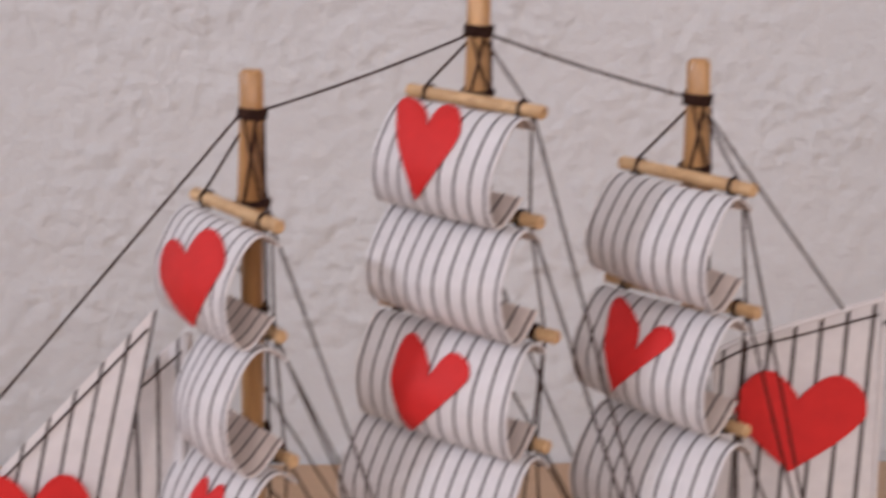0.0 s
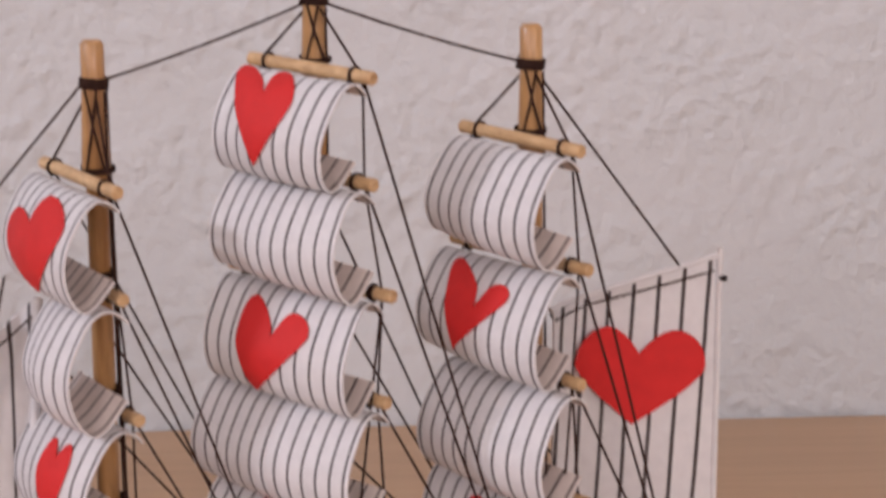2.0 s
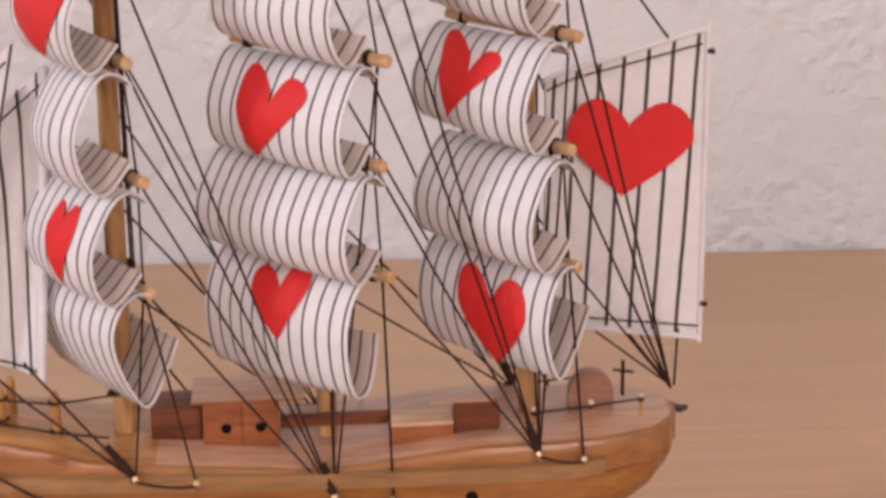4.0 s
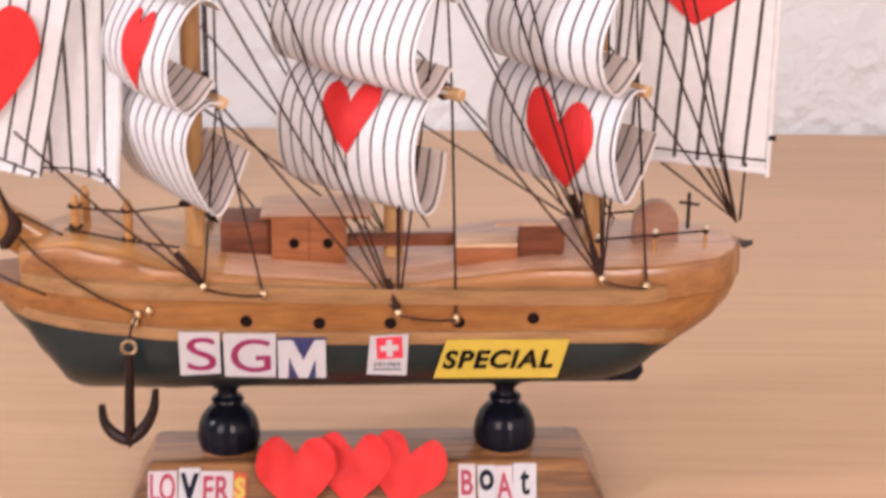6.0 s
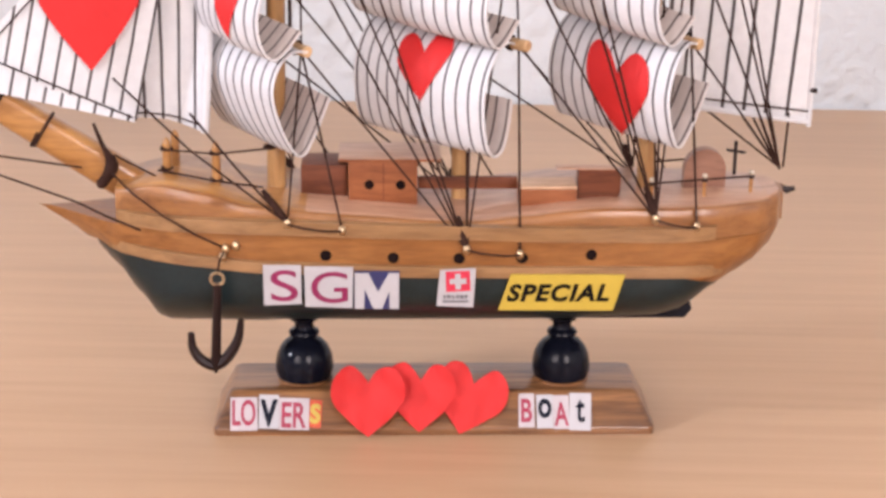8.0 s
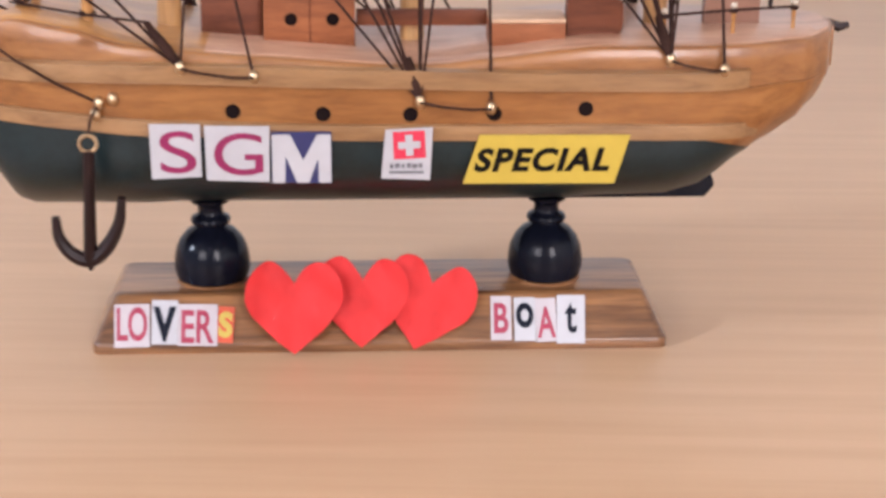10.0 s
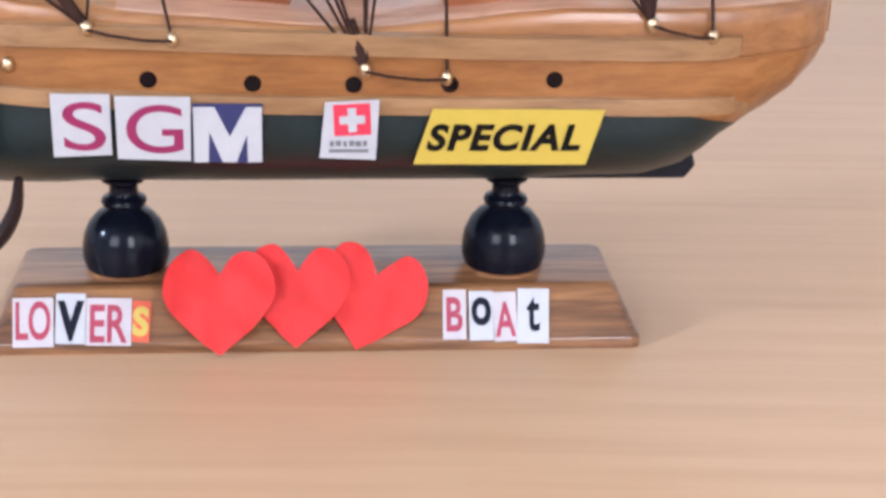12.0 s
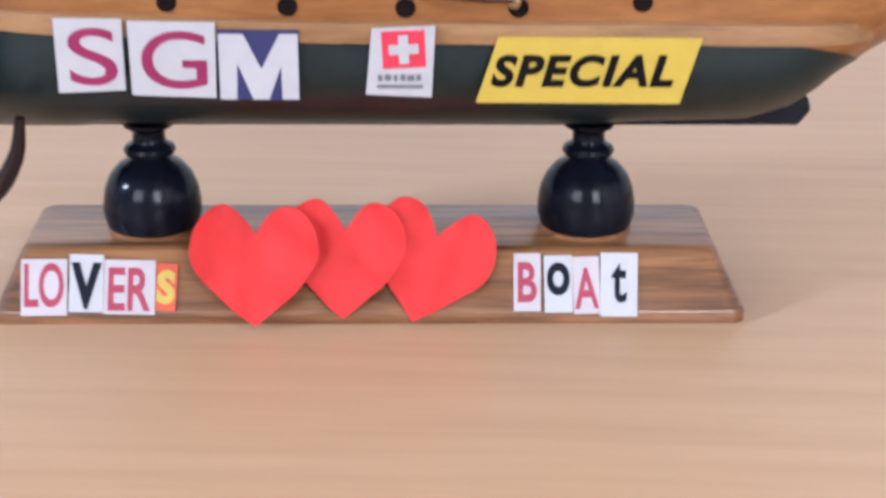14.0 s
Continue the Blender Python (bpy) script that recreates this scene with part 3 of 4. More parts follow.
def sheet(at, normal, na, ns, a0, a1, thick, phase=0.0, stripe=STRIPE, inside=0):
    """A thin curved sheet of paper with both faces and its cut edges; its UV counts the stripes."""
    bm = bmesh.new()
    uv = bm.loops.layers.uv.new("UVMap")
    front, back = [], []
    for j in range(ns + 1):
        s = j / ns
        rf, rb = [], []
        for i in range(na + 1):
            a = a0 + (a1 - a0) * i / na
            p, n = at(a, s), normal(a, s)
            rf.append(bm.verts.new(p + n * thick / 2))
            rb.append(bm.verts.new(p - n * thick / 2))
        front.append(rf)
        back.append(rb)
    us = [(a0 + (a1 - a0) * i / na) / stripe + phase for i in range(na + 1)]

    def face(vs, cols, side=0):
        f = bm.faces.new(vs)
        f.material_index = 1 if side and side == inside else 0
        for loop, c in zip(f.loops, cols):
            loop[uv].uv = (c, 0)

    for j in range(ns):
        for i in range(na):
            face((front[j][i], front[j][i + 1], front[j + 1][i + 1], front[j + 1][i]), (us[i], us[i + 1], us[i + 1], us[i]), 1)
            face((back[j][i], back[j + 1][i], back[j + 1][i + 1], back[j][i + 1]), (us[i], us[i], us[i + 1], us[i + 1]), -1)
        face((front[j][0], front[j + 1][0], back[j + 1][0], back[j][0]), (0.9,) * 4)
        face((front[j][-1], back[j][-1], back[j + 1][-1], front[j + 1][-1]), (0.9,) * 4)
    for i in range(na):
        face((front[0][i], back[0][i], back[0][i + 1], front[0][i + 1]), (us[i], us[i], us[i + 1], us[i + 1]))
        face((front[-1][i], front[-1][i + 1], back[-1][i + 1], back[-1][i]), (us[i], us[i + 1], us[i + 1], us[i]))
    return bm


def heart_rows(n, notch, curve, full):
    """Inner and outer half widths of a heart of height 1 and half width 1, from its tip up."""
    rows = []
    for j in range(n + 1):
        v = 0.9995 * (1 - (1 - j / n) ** 1.8)
        k = min(1.0, v / 0.62)
        outer = (1 - full) * k + full * math.sin(math.pi / 2 * k) if v < 0.62 else 0.52 + 0.48 * math.sqrt(max(0.0, 1 - ((v - 0.62) / 0.38) ** 2.2))
        inner = 0.0 if v < notch else 0.52 * (1 - (1 - ((v - notch) / (1 - notch)) ** curve) ** 0.55)
        rows.append((v, inner, outer))
    return rows


def heart(put, n=28, m=6, thick=0.0003, left=1.0, right=1.0, notch=0.79, curve=1.0, full=0.3):
    """A cut paper heart; put(x, v, off) gives the place of a point: x from -1 to 1, v from 0 at the tip to 1, off above the surface."""
    bm = bmesh.new()
    rows = heart_rows(n, notch, curve, full)
    for sgn, grow in ((-1, left), (1, right)):
        tops, lows = [], []
        for v, inner, outer in rows:
            vv = v * grow if v > 0.5 else v * (1 + (grow - 1) * v / 0.5)
            tops.append([bm.verts.new(put(sgn * (inner + (outer - inner) * k / m), vv, thick)) for k in range(m + 1)])
            lows.append([bm.verts.new(put(sgn * (inner + (outer - inner) * k / m), vv, 0.0)) for k in range(m + 1)])
        for grid in (tops, lows):
            for a, b in zip(grid, grid[1:]):
                for k in range(m):
                    bm.faces.new((a[k], a[k + 1], b[k + 1], b[k]))
        for j in range(n):
            bm.faces.new((tops[j][-1], tops[j + 1][-1], lows[j + 1][-1], lows[j][-1]))
            if rows[j + 1][1] > 0:
                bm.faces.new((tops[j][0], lows[j][0], lows[j + 1][0], tops[j + 1][0]))
    bmesh.ops.remove_doubles(bm, verts=bm.verts, dist=0.00002)
    return bm


FORE_LOOSE = [(0.0, 0.0), (0.006, 0.0005), (0.0115, -0.004), (0.0140, -0.012), (0.0110, -0.023), (0.0060, -0.0315), (0.0030, -0.0333), (0.0, -0.0308), (-0.0045, -0.0232), (-0.0085, -0.0155)]
MAIN_LOOSE = [(0.0, 0.0), (0.007, 0.0010), (0.0135, -0.004), (0.0175, -0.0125), (0.0175, -0.023), (0.0150, -0.0315), (0.0115, -0.0345), (0.0070, -0.0330), (0.0040, -0.026), (0.0024, -0.0175)]
MIZ_LOOSE = [(0.0, 0.0), (0.006, 0.0008), (0.0120, -0.005), (0.0150, -0.0155), (0.0130, -0.025), (0.0098, -0.0312), (0.0070, -0.0320), (0.0030, -0.028), (-0.0020, -0.021), (-0.0065, -0.0135)]

LIFT = {("fore", 0): (0.02, 0.0), ("fore", 1): (0.05, 0.0), ("fore", 2): (0.06, 0.02), ("main", 0): (0.04, 0.01), ("main", 1): (0.16, 0.03), ("main", 2): (0.05, 0.0),
        ("mizzen", 0): (0.21, 0.09), ("mizzen", 1): (0.16, 0.07), ("mizzen", 2): (0.16, 0.08), ("main", 3): (0.15, 0.07)}
# mast, yard, half width, shift, loose profile
SAILS = [
    ("fore", 0, 0.0195, 0.0035, None), ("fore", 1, 0.0128, 0.0112, None), ("fore", 2, 0.0190, 0.0055, None), ("fore", 3, 0.0235, 0.0, FORE_LOOSE),
    ("main", 0, 0.0205, 0.0005, None), ("main", 1, 0.0225, 0.0030, None), ("main", 2, 0.0252, 0.0002, None), ("main", 3, 0.0285, -0.0005, None),
    ("main", 4, 0.0270, -0.002, MAIN_LOOSE),
    ("mizzen", 0, 0.0200, 0.0022, None), ("mizzen", 1, 0.0225, -0.0002, None), ("mizzen", 2, 0.0232, 0.0030, None), ("mizzen", 3, 0.0255, 0.0, MIZ_LOOSE),
]
# hearts on the sails, bent as they were glued: along the yard and down the curl as sums of tip, width, height and their products;
# then the notch's height and how much the left lobe outgrows the right
HEARTS = {
    ("fore", 0): ((0.0026, 0.0152, 0.0060, -0.0013, -0.0138), (0.700, -0.103, -0.428, 0.017), 0.80, -0.03),
    ("fore", 2): ((0.0034, 0.0064, -0.0005, 0.0, 0.0), (0.677, -0.002, -0.395, 0.0), 0.80, 0.0),
    ("main", 0): ((-0.0028, 0.0085, 0.0125, 0.0010, -0.0203), (0.663, -0.056, -0.517, -0.024), 0.78, 0.08),
    ("main", 2): ((-0.0064, 0.0119, 0.0205, 0.0001, -0.0159), (0.730, -0.129, -0.471, 0.101), 0.70, 0.08),
    ("main", 4): ((0.0031, 0.0080, 0.0011, 0.0023, -0.0052), (0.452, -0.045, -0.309, -0.007), 0.68, 0.02),
    ("mizzen", 1): ((-0.0078, 0.0089, 0.0260, 0.0016, -0.0217), (0.673, -0.162, -0.437, 0.099), 0.73, 0.17),
    ("mizzen", 3): ((0.0036, 0.0094, 0.0085, 0.0046, -0.0095), (0.635, -0.001, -0.440, -0.003), 0.72, 0.03),
}
for key, i, wide, shift, loose in SAILS:
    sl = Sail(key, i, wide, loose or PROFILE, shift, bool(loose), LIFT.get((key, i), (0.12, 0.04)))
    text = "curled white paper sail with thin dark stripes"
    out = 1 if sl.normal(0, 0.4).dot(sl.f) > 0 else -1
    # a stripe runs close to either cut edge
    gap = (2 * wide - 0.0028) / round((2 * wide - 0.0028) / STRIPE)
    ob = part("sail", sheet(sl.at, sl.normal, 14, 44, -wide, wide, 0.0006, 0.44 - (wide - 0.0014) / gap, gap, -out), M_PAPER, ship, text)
    ob.data.materials.append(M_PAPER_SHADE)
    if (key, i) in HEARTS:
        along, down, notch, grow = HEARTS[key, i]

        def put(x, v, off, sl=sl, along=along, down=down, out=out):
            a = sum(c * w for c, w in zip(along, (1, x, v, x * v, v * v)))
            s = sum(c * w for c, w in zip(down, (1, x, v, x * v)))
            return sl.at(a, s) + sl.normal(a, s) * out * (0.0006 + off)

        part("paper_heart", heart(put, left=1 + grow, right=1 - grow, notch=notch, full=0.5), M_RED, ob, "cut red paper heart glued on")


def flat_sail(name, corners, y_at, thick, label, phase=0.0, stripe=0.0052, tilt=0.0):
    """A flat hanging sheet from four corners in x, z (top-left, top-right, bottom-right, bottom-left); stripes run upright."""
    (ax, az), (bx, bz), (cx, cz), (dx, dz) = corners

    def at(a, s):
        x0, z0 = ax + (bx - ax) * a, az + (bz - az) * a
        x1, z1 = dx + (cx - dx) * a, dz + (cz - dz) * a
        x, z = x0 + (x1 - x0) * s, z0 + (z1 - z0) * s
        return Vector((x, y_at(a, s), z))

    def normal(a, s):
        e = 0.02
        return (at(a + e, s) - at(a - e, s)).cross(at(a, s + e) - at(a, s - e)).normalized()

    bm = sheet(at, normal, 30, 24, 0.0, 1.0, thick, phase, stripe)
    uv = bm.loops.layers.uv.active
    for f in bm.faces:
        for loop in f.loops:
            c = loop.vert.co
            loop[uv].uv = ((c.x - tilt * (c.z - 0.1)) / stripe + phase, 0)
    return part(name, bm, M_PAPER, ship, label), at


def smooth(k):
    k = max(0.0, min(1.0, k))
    return k * k * (3 - 2 * k)


def spanker_y(a):
    """The spanker bends towards the near side of the mast it is tied to."""
    return C + 0.0012 + 0.0012 * math.sin(4 * a) - 0.0066 * max(0.0, 1 - a / 0.36) ** 1.4


jib, _ = flat_sail("jib", [(-0.0785, 0.2015), (-0.0766, 0.2025), (-0.0978, 0.1062), (-0.1580, 0.1195)],
                        lambda a, s: C - 0.004 - 0.002 * math.sin(3 * a) * s, 0.0007, "flat white striped paper jib with a red heart", 0.2, 0.0056, 0.22)
jib2, _ = flat_sail("jib", [(-0.0880, 0.1790), (-0.0690, 0.1950), (-0.0756, 0.1026), (-0.1230, 0.1100)],
                          lambda a, s: C - 0.002 + 0.006 * smooth((a - 0.4) / 0.32) - 0.010 * max(0, a - 0.62) ** 2 / 0.14 * (0.4 + 0.6 * s), 0.0007, "white striped paper jib with a curled edge", 0.55, 0.0056, 0.02)
spanker, _ = flat_sail("spanker", [(0.0745, 0.1870), (0.1225, 0.2005), (0.1236, 0.1050), (0.0745, 0.1112)],
                              lambda a, s: spanker_y(a), 0.0007, "flat white striped paper spanker sail", 0.287, 0.0072, 0.05)


def flat_put(x0, z0, hw, hh, y_at, fold=0.0, lean=0.0):
    return lambda x, v, off: Vector((x0 + x * hw + lean * v * hh, y_at(x0 + x * hw, z0 + v * hh) - off - 0.0008 - fold * (1 - abs(x)), z0 + v * hh + lean * x * hw * -1))


part("paper_heart", heart(flat_put(-0.1108, 0.1235, 0.0158, 0.0350, lambda x, z: C - 0.0062, 0.0012)), M_RED, jib, "large creased red paper heart")
part("paper_heart", heart(flat_put(0.0990, 0.1508, 0.0195, 0.0292, lambda x, z: spanker_y((x - 0.0745) / 0.0485) - 0.0004, 0.0, 0.09), notch=0.74, full=0.45), M_RED, spanker, "wide red paper heart")
part("gaff", tube(spline([(0.0738, C - 0.0052, 0.1876), (0.0850, C + 0.0006, 0.1902), (0.1238, C, 0.2012)], 5), 0.0009, 8), M_PAPER, spanker, "rolled paper edge")
part("boom", tube(spline([(0.0740, C - 0.0052, 0.1112), (0.0850, C + 0.0006, 0.1100), (0.1246, C, 0.1050)], 5), 0.0010, 8), M_PAPER, spanker, "rolled paper edge")
part("edge_rod", tube([(0.1238, C, 0.2032), (0.1240, C, 0.1036)], 0.0009, 8), M_PAPER, spanker, "rolled paper edge")

hem, _ = flat_sail("hem", [(-0.1480, 0.1290), (-0.0984, 0.1077), (-0.0980, 0.1061), (-0.1480, 0.1172)],
                        lambda a, s: C - 0.0056 - 0.0012 * s, 0.0006, "folded striped paper hem", 0.62, 0.0056, 0.22)
hem.parent = jib
part("edge_roll", tube([(-0.0690 - 0.0066 * k / 8, C + 0.0040 - 0.0103 * (0.4 + 0.6 * k / 8), 0.1950 - 0.0924 * k / 8) for k in range(9)], 0.0014, 10), M_PAPER, jib2, "rolled paper edge")
STITCH = [(jib, [(-0.1450, C - 0.0066, 0.1277), (-0.1252, C - 0.0070, 0.1192), (-0.0985, C - 0.0074, 0.1078)]),
          (jib, [(-0.0790, C - 0.0046, 0.1975), (-0.1170, C - 0.0052, 0.1585), (-0.1540, C - 0.0052, 0.1200)]),
          (jib2, [(-0.0878, C - 0.0028, 0.1755), (-0.0790, C - 0.0020, 0.1828), (-0.0700, C - 0.0008, 0.1905)]),
          (jib2, [(-0.1000, C - 0.0018, 0.1082), (-0.0880, C + 0.0010, 0.1066), (-0.0757, C - 0.0064, 0.1048)]),
          (spanker, [(0.0749, C - 0.0062, 0.1850), (0.0850, C - 0.0004, 0.1876), (0.0980, C - 0.0008, 0.1908), (0.1222, C - 0.0004, 0.1966)]),
          (spanker, [(0.0749, C - 0.0062, 0.1145), (0.0850, C - 0.0004, 0.1134), (0.0980, C - 0.0008, 0.1120), (0.1238, C - 0.0004, 0.1088)])]
for owner, pts in STITCH:
    part("stitching", tube(spline(pts, 4), 0.00032, 6), M_THREAD, owner, "dark brown hem thread")

for pz in (0.1945, 0.1162):
    part("pin", tube([(0.1236, C - 0.0006, pz), (0.1258, C - 0.0010, pz - 0.0002)], [0.0007, 0.0009], 8), M_IRON, spanker, "small dark pin")

# ---- rigging ----
def thread(*pts, r=0.00039, sag=0.0, label=""):
    pts = [Vector(p) for p in pts]
    if len(pts) == 2:
        a, b = pts
        pts = [a.lerp(b, k / 8) - Vector((0, 0, sag * 4 * (k / 8) * (1 - k / 8))) for k in range(9)]
    return part("rigging_line", tube(pts, r, 6), M_THREAD, ship, label)


TOP = {key: Vector((MAST[key][0], C, z)) for key, z in (("fore", 0.2542), ("main", 0.2758), ("mizzen", 0.2572))}
for key, (mx, top) in MAST.items():
    zt, zy = TOP[key].z, YARDS[key][0][0]
    for dx0, dx1 in ((0.0012, -0.0026), (-0.0024, 0.0022)):
        thread((mx + dx0, C - 0.0040, zt), (mx + (dx0 + dx1) / 2, C - 0.0046, (zt + zy) / 2), (mx + dx1, C - 0.0047, zy + 0.002))
thread(TOP["fore"], TOP["main"], sag=0.001)
thread(TOP["main"], TOP["mizzen"], sag=0.001)
thread(TOP["fore"] + Vector((-0.003, 0, 0)), SP1 + Vector((0.008, 0, 0.004)))
thread(TOP["mizzen"], (0.1121, C, 0.1982))
EYES = {"e1": (-0.0480, -0.0104, 0.0788), "e2": (-0.0306, -0.0106, 0.0765), "e3": (0.0092, -0.0110, 0.0703), "e4": (0.0264, -0.0110, 0.0686),
        "e5": (0.0700, -0.0088, 0.0798), "e6": (0.0836, -0.0076, 0.0769), "e0": (-0.0682, -0.0064, 0.0690)}


def eyelet(p):
    p = Vector(p)
    s = 1 if p.y > C else -1
    bm = tube([p, p + Vector((0, -0.005 * s, 0))], 0.0005, 8)
    bmesh.ops.create_icosphere(bm, subdivisions=2, radius=0.0015, matrix=Matrix.LocRotScale(p, None, (0.9, 0.9, 1.2)))
    return bm


for key, p in EYES.items():
    for side in (1, -1):
        q = (p[0], p[1] if side == 1 else 2 * C - p[1], p[2])
        part("eyelet", eyelet(q), M_BRASS, ship, "small brass eyelet")
for dx, dz in ((0.0034, 0.0012), (-0.0010, -0.0026)):
    part("eyelet", eyelet((EYES["e0"][0] + dx, EYES["e0"][1] - 0.0006, EYES["e0"][2] + dz)), M_BRASS, ship, "small brass eyelet")
for side in (1, -1):
    E = {k: Vector((p[0], (p[1] if side == 1 else 2 * C - p[1]), p[2])) for k, p in EYES.items()}
    nz = {k: v[0] if side == 1 else v[1] for k, v in ends.items()}
    for a, b in (("e1", "e2"), ("e3", "e4"), ("e5", "e6")):
        away = Vector((0, -0.0026 * side, 0))
        thread(E[a] + away * 0.4, E[a].lerp(E[b], 0.3) + away + Vector((0, 0, -0.0002)), E[a].lerp(E[b], 0.7) + away + Vector((0, 0, -0.0002)), E[b] + away * 0.4)
    for a, lean in (("e1", -0.0078), ("e3", -0.0030), ("e5", -0.0034)):
        part("knot", tube([E[a] + Vector((0, 0, 0.0008)), E[a] + Vector((lean * 0.45, 0.001 * side, 0.0048)), E[a] + Vector((lean, 0.002 * side, 0.0105))], [0.0007, 0.0014, 0.0008], 8), M_THREAD, ship, "dark brown thread knot")
    for key in YARDS:
        thread(TOP[key], nz[key, 0])
        # the line that links the yards' ends and runs down to its eyelet
        last = len(YARDS[key]) - 1
        for i in range(last):
            thread(nz[key, i], nz[key, i + 1], r=0.00035)
        thread(nz[key, last], E[{"fore": "e2", "main": "e4", "mizzen": "e6"}[key]])
        # shrouds down to the eyelet beside the mast
        foot = E[{"fore": "e1", "main": "e3", "mizzen": "e5"}[key]]
        if key == "fore":
            thread(TOP[key] + Vector((0.003, -0.003 * side, -0.002)), (MAST[key][0] + 0.003, C - 0.0045 * side, YARDS[key][last][0]))
            thread(nz[key, last], foot, r=0.00035)
            continue
        thread(foot, Vector((MAST[key][0], C - side * 0.005, YARDS[key][last][0] + 0.02)))
        thread(TOP[key] + Vector((0.003, -0.003 * side, -0.002)), foot, r=0.00035)
        thread(nz[key, 2], foot, r=0.00035)
    for i in range(4):
        thread(nz["fore", i], E["e3"])
    for i in (0, 1, 3, 4):
        thread(nz["main", i], E["e5"])
    for i in range(4):
        thread(nz["mizzen", i], (0.1150, C - side * 0.002, 0.0895))
thread(EYES["e1"], (-0.0800, C - 0.013, 0.0985), (-0.1040, C - 0.010, 0.1215))
thread(EYES["e1"], (-0.0640, C - 0.018, 0.0930), (-0.0795, C - 0.014, 0.1110))
thread(EYES["e0"], (-0.0780, C - 0.0255, 0.0740), (-0.0880, C - 0.0240, 0.0797), (-0.0980, C - 0.0192, 0.0856), (-0.1062, C - 0.0105, 0.0905))
thread((-0.0960, C - 0.0205, 0.0738), (-0.1060, C - 0.0165, 0.0766), (-0.1180, C - 0.0110, 0.0806), (-0.1660, C - 0.003, 0.0955))
thread((-0.1160, C - 0.0066, 0.0908), (-0.1660, C - 0.003, 0.0970))
thread((-0.1055, C - 0.006, 0.0950), (-0.0890, 0.010, 0.0870))
thread((0.1165, C, 0.0895), (0.1172, C, 0.1080))

# ---- deck things ----
def aft_cabin(x0, x1, y0, y1, z0, z1, r):
    """A little block whose stern corners are rounded off."""
    bm = bmesh.new()
    line = [(x0, z0)]
    for cx, cz, a0 in ((x1 - r, z0 + r, -90), (x1 - r, z1 - r, 0)):
        line += [(cx + r * math.cos(radians(a0 + 15 * k)), cz + r * math.sin(radians(a0 + 15 * k))) for k in range(7)]
    line.append((x0, z1))
    near, far = ([bm.verts.new((x, y, z)) for x, z in line] for y in (y0, y1))
    bm.faces.new(near)
    bm.faces.new(far[::-1])
    for k in range(len(line)):
        bm.faces.new((near[k], near[(k + 1) % len(line)], far[(k + 1) % len(line)], far[k]))
    return bm


house = part("deckhouse", box(-0.0290, -0.0063, 0.0078, 0.0290, 0.0760, 0.0942, 0.0005), M_HOUSE, ship, "red-brown wooden deckhouse")
part("roof", box(-0.0322, 0.0014, 0.0078, 0.0290, 0.0945, 0.0950, 0.0002), M_ROOF_SHEEN, house, "flat brown roof board, wall reflection painted into its colour")
part("roof_edge", box(-0.0322, 0.0014, 0.0072, 0.0078, 0.0942, 0.0950, 0.0002), M_HOUSE, house, "thin red-brown roof edge")
for wx in (-0.0221, -0.0118):
    part("window", tube([(wx, 0.0076, 0.0863), (wx, 0.0098, 0.0863)], 0.0016, 16), M_HOLE, house, "dark round window")
part("corner_seam", box(-0.0176, -0.0173, 0.0076, 0.0083, 0.0765, 0.0938), M_CABIN, house, "dark board joint")
part("fore_cabin", box(-0.0447, -0.0293, 0.0120, 0.0280, 0.0790, 0.0918, 0.0008), M_CABIN, ship, "dark red-brown cabin block")
part("deck_rail", box(-0.0060, 0.0268, 0.0122, 0.0140, 0.0836, 0.0878, 0.0004), M_CABIN, ship, "red-brown wooden rail")
hatch = part("hatch", box(0.0268, 0.0456, 0.0022, 0.0135, 0.0765, 0.0864, 0.0004), M_HOUSE, ship, "red-brown hatch block")
part("hatch_top", box(0.0267, 0.0457, 0.0021, 0.0136, 0.0864, 0.0875, 0.0004), M_PALE, hatch, "pale bare wooden top")
aft = part("aft_cabin", aft_cabin(0.0460, 0.0600, 0.0040, 0.0085, 0.0825, 0.0927, 0.0030), M_CABIN, ship, "dark red-brown aft cabin")
part("roof", box(0.0388, 0.0582, 0.0037, 0.0085, 0.0927, 0.0931, 0.0001), M_ROOF_SHEEN, aft, "thin overhanging roof board")


def half_disc(x, z, r, y0, y1):
    bm = bmesh.new()
    arc = [(x + r * math.cos(math.pi * k / 16), z + r * 1.05 * math.sin(math.pi * k / 16)) for k in range(17)]
    arc = [(x + r, z - 0.009), *arc, (x - r, z - 0.009)]
    a = [bm.verts.new((p, y0, q)) for p, q in arc]
    b = [bm.verts.new((p, y1, q)) for p, q in arc]
    bm.faces.new(a)
    bm.faces.new(b[::-1])
    for k in range(len(a)):
        bm.faces.new((a[k], a[(k + 1) % len(a)], b[(k + 1) % len(a)], b[k]))
    return bm


